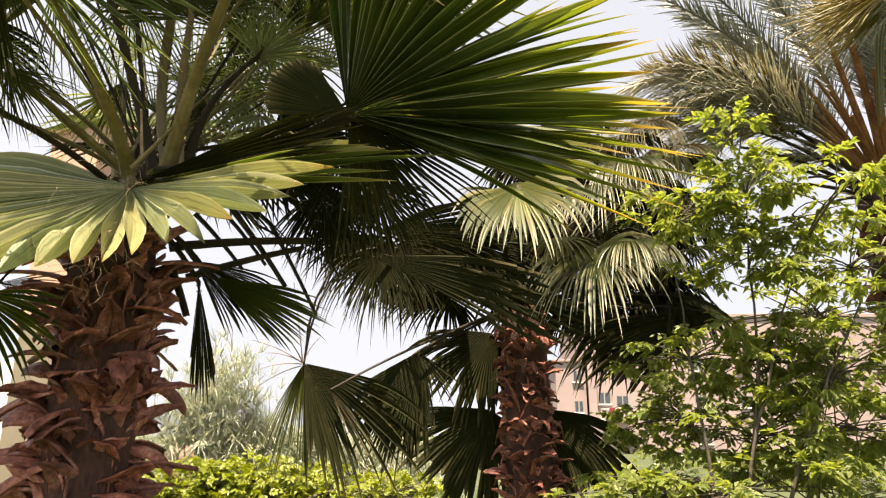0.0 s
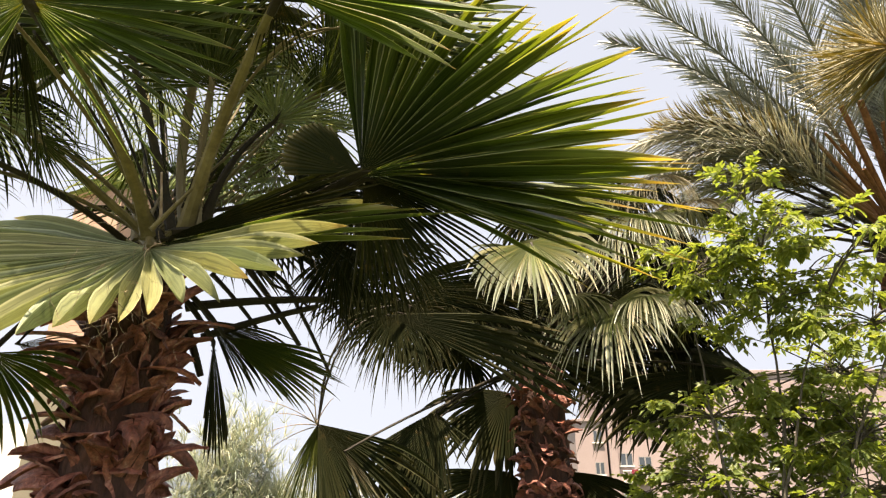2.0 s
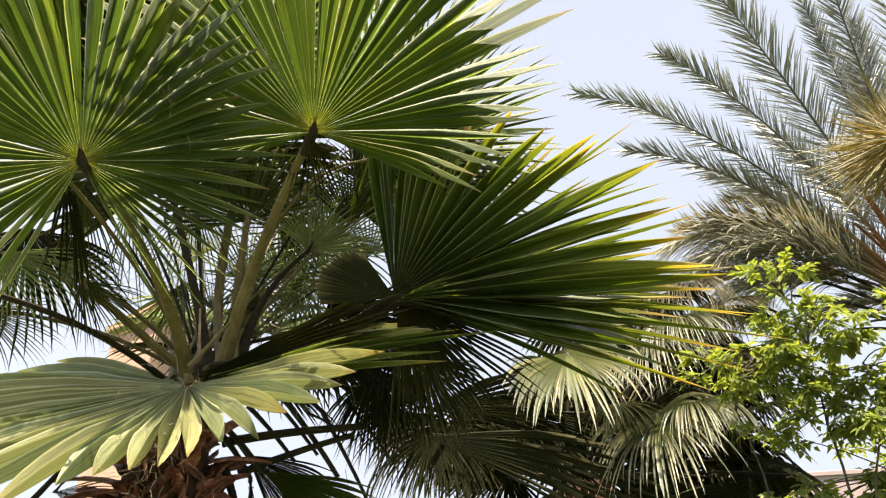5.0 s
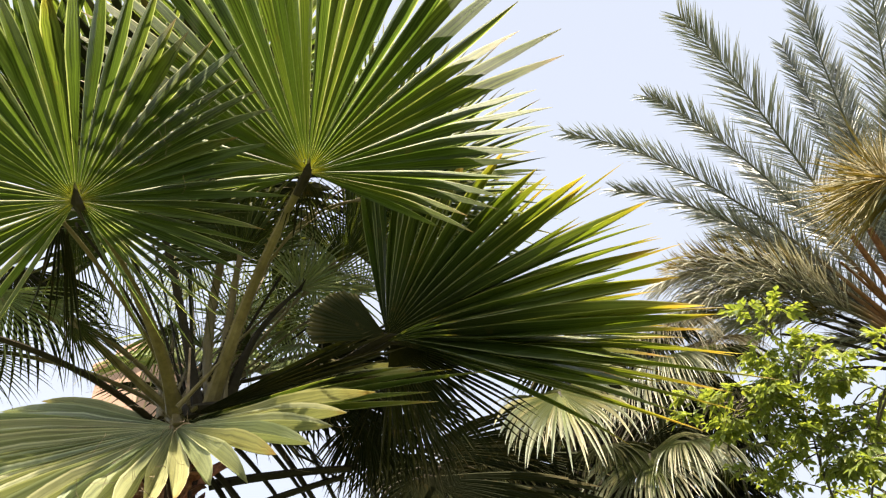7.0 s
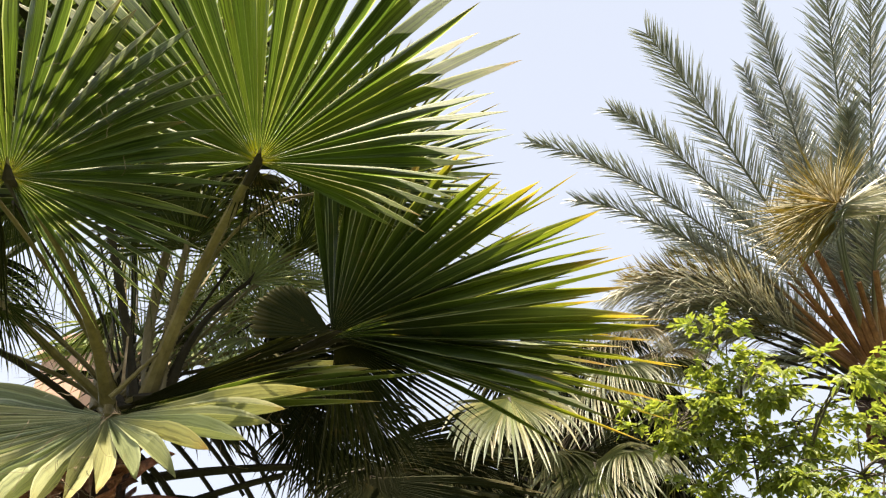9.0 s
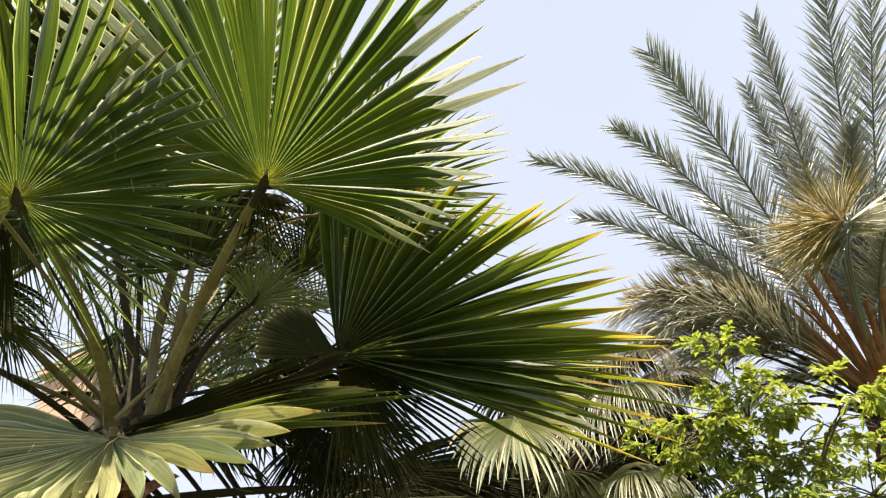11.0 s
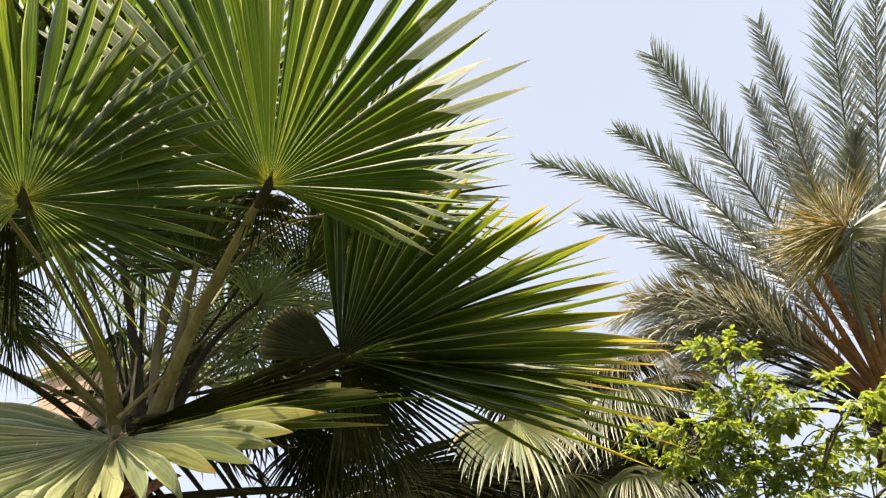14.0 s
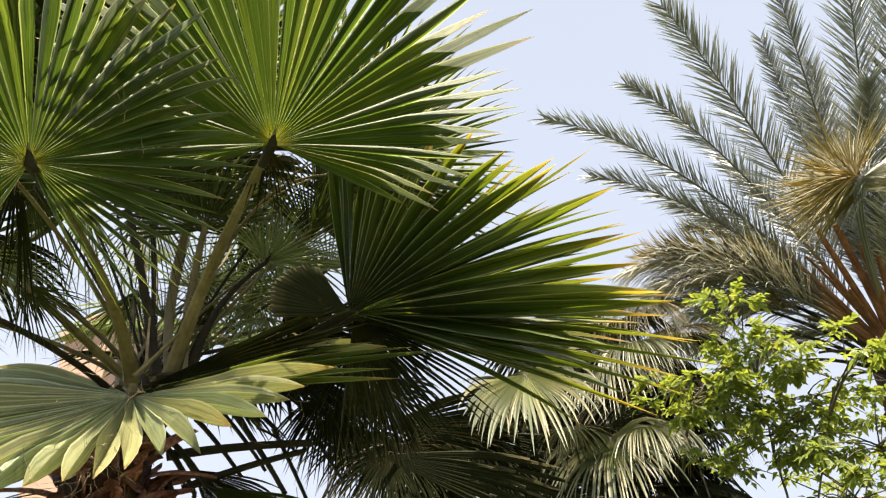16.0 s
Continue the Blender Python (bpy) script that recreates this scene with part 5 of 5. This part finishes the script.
# stout orange-brown stalks round its heart
for k, (a, b, w) in enumerate([
    ((3.682, 4.980, 3.773), (3.262, 4.513, 4.581), 0.045),
    ((3.623, 5.015, 3.791), (3.152, 4.590, 4.579), 0.038),
    ((3.634, 5.027, 3.744), (3.174, 4.741, 4.305), 0.030),
    ((3.716, 4.978, 3.720), (3.411, 4.527, 4.387), 0.040),
    ((3.740, 4.945, 3.755), (3.505, 4.524, 4.272), 0.036),
    ((3.645, 5.038, 3.698), (3.320, 4.758, 4.091), 0.030),
    ((3.784, 4.918, 3.741), (3.606, 4.421, 4.313), 0.040),
    ((3.613, 5.030, 3.772), (3.069, 4.743, 4.421), 0.022),
]):
    part("cut_stalk", stalk(a, b, 0.04, w, w * 0.55, False, 190 + k), ORANGE, date, "stout orange-brown stalk")
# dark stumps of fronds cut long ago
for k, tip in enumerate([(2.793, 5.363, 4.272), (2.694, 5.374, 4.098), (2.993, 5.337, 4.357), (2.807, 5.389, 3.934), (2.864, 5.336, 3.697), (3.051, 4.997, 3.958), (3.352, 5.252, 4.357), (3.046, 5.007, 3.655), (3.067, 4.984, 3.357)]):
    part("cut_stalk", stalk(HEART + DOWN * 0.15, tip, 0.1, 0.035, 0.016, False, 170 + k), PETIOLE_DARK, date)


# ---- leafy tree ----
def leaf_spray(sh, p, d, size, rng, count, n0):
    """A twig end with compound leaves: pairs of pointed leaflets on a thin rib."""
    k = 0
    for c in range(count):
        ang = rng.uniform(0, 6.283)
        rib = (d * 0.5 + Vector((math.cos(ang), math.sin(ang), rng.uniform(-0.7, 0.5)))).normalized()
        flat = Vector((rng.uniform(-0.9, 0.9), rng.uniform(-0.9, 0.9), 1))
        length = size * rng.uniform(1.6, 2.6)
        pairs = rng.randrange(2, 5)
        s, nn = across(rib, flat)
        for j in range(pairs * 2 + 1):
            t = 1.0 if j == pairs * 2 else (0.35 + 0.6 * (j // 2) / pairs)
            sgn = 0 if j == pairs * 2 else (1 if j % 2 else -1)
            o = p + rib * length * t + DOWN * length * 0.12 * t * t
            q = (rib * (0.65 if sgn else 1) + s * sgn * 0.8 + DOWN * rng.uniform(0.0, 0.45) + nn * rng.uniform(-0.15, 0.25)).normalized()
            L = size * rng.uniform(0.75, 1.25)
            w2 = (q.cross(nn)).normalized()
            up = w2.cross(q)
            w = L * rng.uniform(0.26, 0.36)
            vs = [o, o + q * L * 0.4 - w2 * w + up * w * 0.3, o + q * L * 0.45 - up * w * 0.1, o + q * L * 0.4 + w2 * w + up * w * 0.3, o + q * L + DOWN * L * 0.12]
            f = n0 * 40 + k
            sh.add(vs, [(0, 2, 1), (0, 3, 2), (1, 2, 4), (2, 3, 4)], [(0, f + .5), (.4, f + .1), (.45, f + .5), (.4, f + .9), (1, f + .5)])
            k += 1


def leafy_tree(name, foot, blobs, label, category, material, seed, size, per, stems=3, r0=0.05, group=""):
    """Stems from one foot, a limb into each part of the crown, twigs and sprays. blobs: centre, radii and sprays of each part."""
    rng = random.Random(seed)
    foot = Vector(foot)
    tree = thing(name, foot, label, category, group)
    wood, leaves = Shell(), Shell()
    k = 0
    mean = sum((Vector(c) for c, r, n in blobs), Vector()) / len(blobs)
    tops = max(c[2] for c, r, n in blobs)
    trunks = []
    for s in range(stems):
        end = Vector((mean.x + rng.uniform(-0.7, 0.7), mean.y + rng.uniform(-0.3, 0.3), tops * rng.uniform(0.75, 0.95)))
        line = bend(foot + Vector((rng.uniform(-0.1, 0.1), rng.uniform(-0.1, 0.1), 0)), end, 0.1, 14, Vector((rng.uniform(-0.15, 0.15), rng.uniform(-0.15, 0.15), 0)))
        for q in line[1:]:
            q += Vector((rng.uniform(-0.02, 0.02), rng.uniform(-0.02, 0.02), 0))
        trunks.append(line)
        tube(wood, line, [max(0.005, r0 * (1 - 0.8 * i / 13)) for i in range(14)], 7, 1.0, rng, 0.08, Vector((0, 1, 0)))
    for c, r, count in blobs:
        c = Vector(c)
        start = min((q for line in trunks for q in line if q.z < c.z - 0.05), key=lambda q: (q - c).length, default=foot)
        limb = bend(start, c, 0.06, 8)
        tube(wood, limb, [max(0.004, r0 * 0.5 * (1 - 0.8 * i / 7)) for i in range(8)], 6, 1.0, rng, 0.08)
        for j in range(count):
            while True:
                e = Vector((rng.uniform(-1, 1), rng.uniform(-1, 1), rng.uniform(-1, 1)))
                if e.length <= 1:
                    break
            tip = c + Vector((e.x * r[0], e.y * r[1], e.z * r[2]))
            root = limb[rng.randrange(3, 8)]
            tw = bend(root, tip, 0.03, 5)
            tube(wood, tw, [0.005, 0.004, 0.0035, 0.003, 0.002], 4)
            d = (tw[-1] - tw[-2]).normalized()
            leaf_spray(leaves, tip, d, size, rng, per, k)
            k += 1
    part("trunk", wood.data(), TWIG, tree, smooth=True)
    part("crown", leaves.data(), material, tree)
    return tree


leafy_tree("young_tree", (1.580, 3.948, -0.154), [
    ((1.713, 3.524, 3.300), (0.28, 0.2, 0.14), 7),
    ((1.867, 3.565, 3.115), (0.28, 0.2, 0.16), 14),
    ((1.507, 3.689, 2.928), (0.36, 0.25, 0.15), 24),
    ((2.082, 3.653, 2.860), (0.45, 0.3, 0.2), 8),
    ((2.196, 3.319, 2.900), (0.35, 0.3, 0.2), 6),
    ((1.871, 2.603, 2.733), (0.1, 0.1, 0.1), 3),
    ((1.950, 3.800, 2.657), (0.5, 0.3, 0.2), 24),
    ((2.227, 3.447, 2.494), (0.4, 0.3, 0.25), 15),
    ((2.225, 3.964, 2.304), (0.8, 0.4, 0.3), 40),
    ((1.616, 4.282, 2.060), (0.5, 0.4, 0.18), 28),
    ((2.015, 4.112, 2.042), (0.7, 0.5, 0.3), 35),
    ((2.280, 3.748, 1.939), (0.55, 0.4, 0.34), 30),
    ((1.526, 4.338, 1.703), (0.5, 0.4, 0.2), 28),
    ((1.975, 4.155, 1.597), (0.8, 0.5, 0.3), 40),
    ((2.340, 3.726, 1.628), (0.4, 0.4, 0.3), 26),
    ((1.166, 4.229, 1.264), (0.5, 0.4, 0.14), 34),
    ((1.707, 4.040, 1.248), (0.75, 0.5, 0.26), 40),
    ((2.163, 3.812, 1.209), (0.8, 0.5, 0.34), 43),
], "slender young tree with bright green leaves", "tree", BROAD, 61, 0.05, 7, 4, r0=0.018)

# ---- far planting ----
leafy_tree("hedge", (-2.630, 8.515, 0.344), [
    ((-3.130, 8.409, 0.899), (0.7, 0.5, 0.4), 150),
    ((-2.445, 8.639, 0.980), (0.7, 0.5, 0.4), 160),
    ((-1.654, 9.016, 0.814), (0.8, 0.5, 0.4), 150),
    ((-0.648, 9.436, 0.705), (0.9, 0.5, 0.4), 150),
], "yellow-green garden hedge in full sun", "hedge", HEDGE, 62, 0.07, 4, 5)
leafy_tree("shrub", (6.866, 22.910, -0.398), [
    ((4.199, 23.581, 0.090), (2.5, 1.0, 1.2), 120),
    ((7.435, 22.773, 0.142), (2.5, 1.0, 1.2), 120),
    ((10.278, 21.643, 0.214), (2.5, 1.0, 1.2), 120),
    ((12.676, 20.338, 0.297), (2.5, 1.0, 1.2), 120),
], "low green shrubs before the apartment block", "shrub", BROAD, 63, 0.14, 4, 5)


def feathery_tree(foot, blobs, seed):
    rng = random.Random(seed)
    foot = Vector(foot)
    tree = thing("feathery_tree", foot, "grey-green tree with fine feathery twigs", "tree")
    wood, fine = Shell(), Shell()
    for c, r, count in blobs:
        c = Vector(c)
        limb = bend(foot, c, 0.3, 8)
        tube(wood, limb, [0.09 * (1 - 0.8 * i / 7) for i in range(8)], 7)
        for j in range(count):
            e = Vector((rng.gauss(0, 0.45), rng.gauss(0, 0.45), rng.gauss(0, 0.45)))
            p = c + Vector((e.x * r[0], e.y * r[1], e.z * r[2]))
            d0 = (e + Vector((0, 0, 0.5))).normalized()
            for k in range(12):
                d = (d0 + Vector((rng.uniform(-1, 1), rng.uniform(-1, 1), rng.uniform(-0.9, 0.6)))).normalized()
                L = rng.uniform(0.25, 0.5)
                a, b = across(d)
                w = 0.006
                q = p + d * L * 0.5
                t = p + d * L + DOWN * L * 0.2
                fine.add([p - a * w, p + a * w, q + a * w, q - a * w, t], [(0, 1, 2, 3), (3, 2, 4)], [(0, j + .1), (0, j + .9), (.5, j + .9), (.5, j + .1), (1, j + .5)])
    part("trunk", wood.data(), TWIG, tree, smooth=True)
    part("crown", fine.data(), NEEDLE, tree)


feathery_tree((-3.350, 11.184, -1.174), [((-3.806, 11.371, 2.057), (0.9, 0.8, 1.0), 420), ((-3.308, 11.532, 1.315), (1.1, 0.8, 0.7), 320), ((-1.866, 12.328, 0.715), (1.4, 0.8, 0.5), 260), ((-0.797, 12.967, 1.125), (1.5, 0.8, 0.6), 300), ((-4.059, 10.866, 1.682), (1.0, 0.7, 0.7), 240), ((-3.171, 11.364, 1.411), (1.2, 0.7, 0.6), 240), ((-1.840, 12.051, 1.113), (1.3, 0.7, 0.5), 380)], 71)


# ---- buildings ----
def block(lo, hi, bevel=0.0, turn=None):
    bm = bmesh.new()
    bmesh.ops.create_cube(bm, size=1)
    for v in bm.verts:
        v.co = Vector([lo[i] + (v.co[i] + 0.5) * (hi[i] - lo[i]) for i in range(3)])
    if bevel:
        bmesh.ops.bevel(bm, geom=bm.edges, offset=bevel, segments=1, affect="EDGES")
    me = bpy.data.meshes.new("block")
    if turn:
        bm.transform(turn)
    bm.to_mesh(me)
    bm.free()
    return me


house = thing("house", (-8.3, 13.5, 0), "peach-rendered villa with a white ground floor", "house")
HT = Matrix.Translation((-8.3, 13.5, 0)) @ Matrix.Rotation(radians(-25), 4, "Z")
part("wall", block((-1.2, 0.15, 4.0), (0.5, 1.8, 8.45), 0, HT), PEACH, house)
part("cornice", block((-1.3, 0.0, 8.45), (0.65, 1.9, 8.65), 0.04, HT), PEACH, house, "moulded peach cornice")
part("parapet", block((-0.8, 0.2, 8.65), (0.4, 1.7, 9.0), 0.03, HT), PEACH, house)
part("string_course", block((-1.35, 0.05, 3.8), (0.6, 1.9, 4.0), 0.03, HT), PEACH, house)
part("lower_wall", block((-15, 13.9, 0), (-8.95, 19, 3.1)), WHITE, house, "white ground-floor wall in the sun")
part("pillar", block((-8.95, 13.6, 0), (-7.5, 16, 3.9), 0.03), BEIGE, house)
part("annexe", block((-6.42, 15.74, 0), (-5.72, 17.74, 1.36), 0.03), PEACH, house)

apart = thing("apartment_block", (20, 60, 0), "pink-cream apartment block with small windows", "apartment building")
part("wall", block((10.3, 60, 0), (13.0, 72, 8.0)), PINK, apart)
part("pier", block((13.0, 58.9, 0), (13.7, 60, 9.6), 0.03), PINK, apart)
part("wing", block((13.0, 59.2, 0), (46, 72, 12.0)), PINK, apart)
part("roof_edge", block((10.1, 59.8, 8.0), (13.0, 72, 8.25), 0.03), PINK, apart)
part("roof_edge", block((12.9, 59.0, 12.0), (46.2, 72, 12.35), 0.03), PINK, apart)


def small_window(place, wide, high, bars=False):
    """A recessed casement: frame, dark pane and sill, on a wall that faces the garden."""
    x, y, z = place
    win = part("window", block((x, y - 0.06, z), (x + wide, y - 0.02, z + high)), FRAME_GREY, apart)
    half = wide / 2
    for k in range(2):
        part("pane", block((x + 0.07 + k * half, y - 0.075, z + 0.07), (x + half - 0.05 + k * half, y - 0.062, z + high - 0.07)), GLASS, win)
    part("sill", block((x - 0.1, y - 0.2, z - 0.1), (x + wide + 0.1, y - 0.02, z), 0.01), WHITE, win)
    return win


for x, z in ((11.85, 3.5), (11.85, 6.2), (11.85, 0.7)):
    small_window((x, 60, z), 0.8, 1.05)
for x, z in ((13.85, 4.2), (15.45, 3.9), (15.45, 7.1), (18.6, 3.9), (18.6, 7.1), (22.5, 0.8), (22.5, 3.9), (22.5, 7.1), (26.5, 3.9), (26.5, 7.1), (31.0, 0.8), (31.0, 3.9), (31.0, 7.1), (35.5, 3.9), (35.5, 7.1)):
    small_window((x, 59.2, z), 1.1, 1.05)
balcony = part("balcony", block((13.8, 58.3, 2.75), (16.2, 59.2, 2.9), 0.02), WHITE, apart)
for k in range(9):
    part("railing_bar", block((13.85 + k * 0.285, 58.32, 2.9), (13.89 + k * 0.285, 58.36, 3.7)), AC_WHITE, balcony)
part("railing", block((13.8, 58.3, 3.7), (16.2, 58.38, 3.78), 0.01), AC_WHITE, balcony)
part("hanging_cloth", block((14.55, 58.22, 2.9), (15.05, 58.28, 3.85), 0.02), RED_CLOTH, balcony, "dark red cloth hung over the rail")
part("air_conditioner", block((13.9, 58.7, 1.7), (14.9, 59.2, 2.45), 0.03), AC_WHITE, apart)
part("awning", block((15.4, 58.2, 1.5), (17.1, 59.2, 1.75), 0.03), OLIVE_AWNING, apart, "faded olive awning")
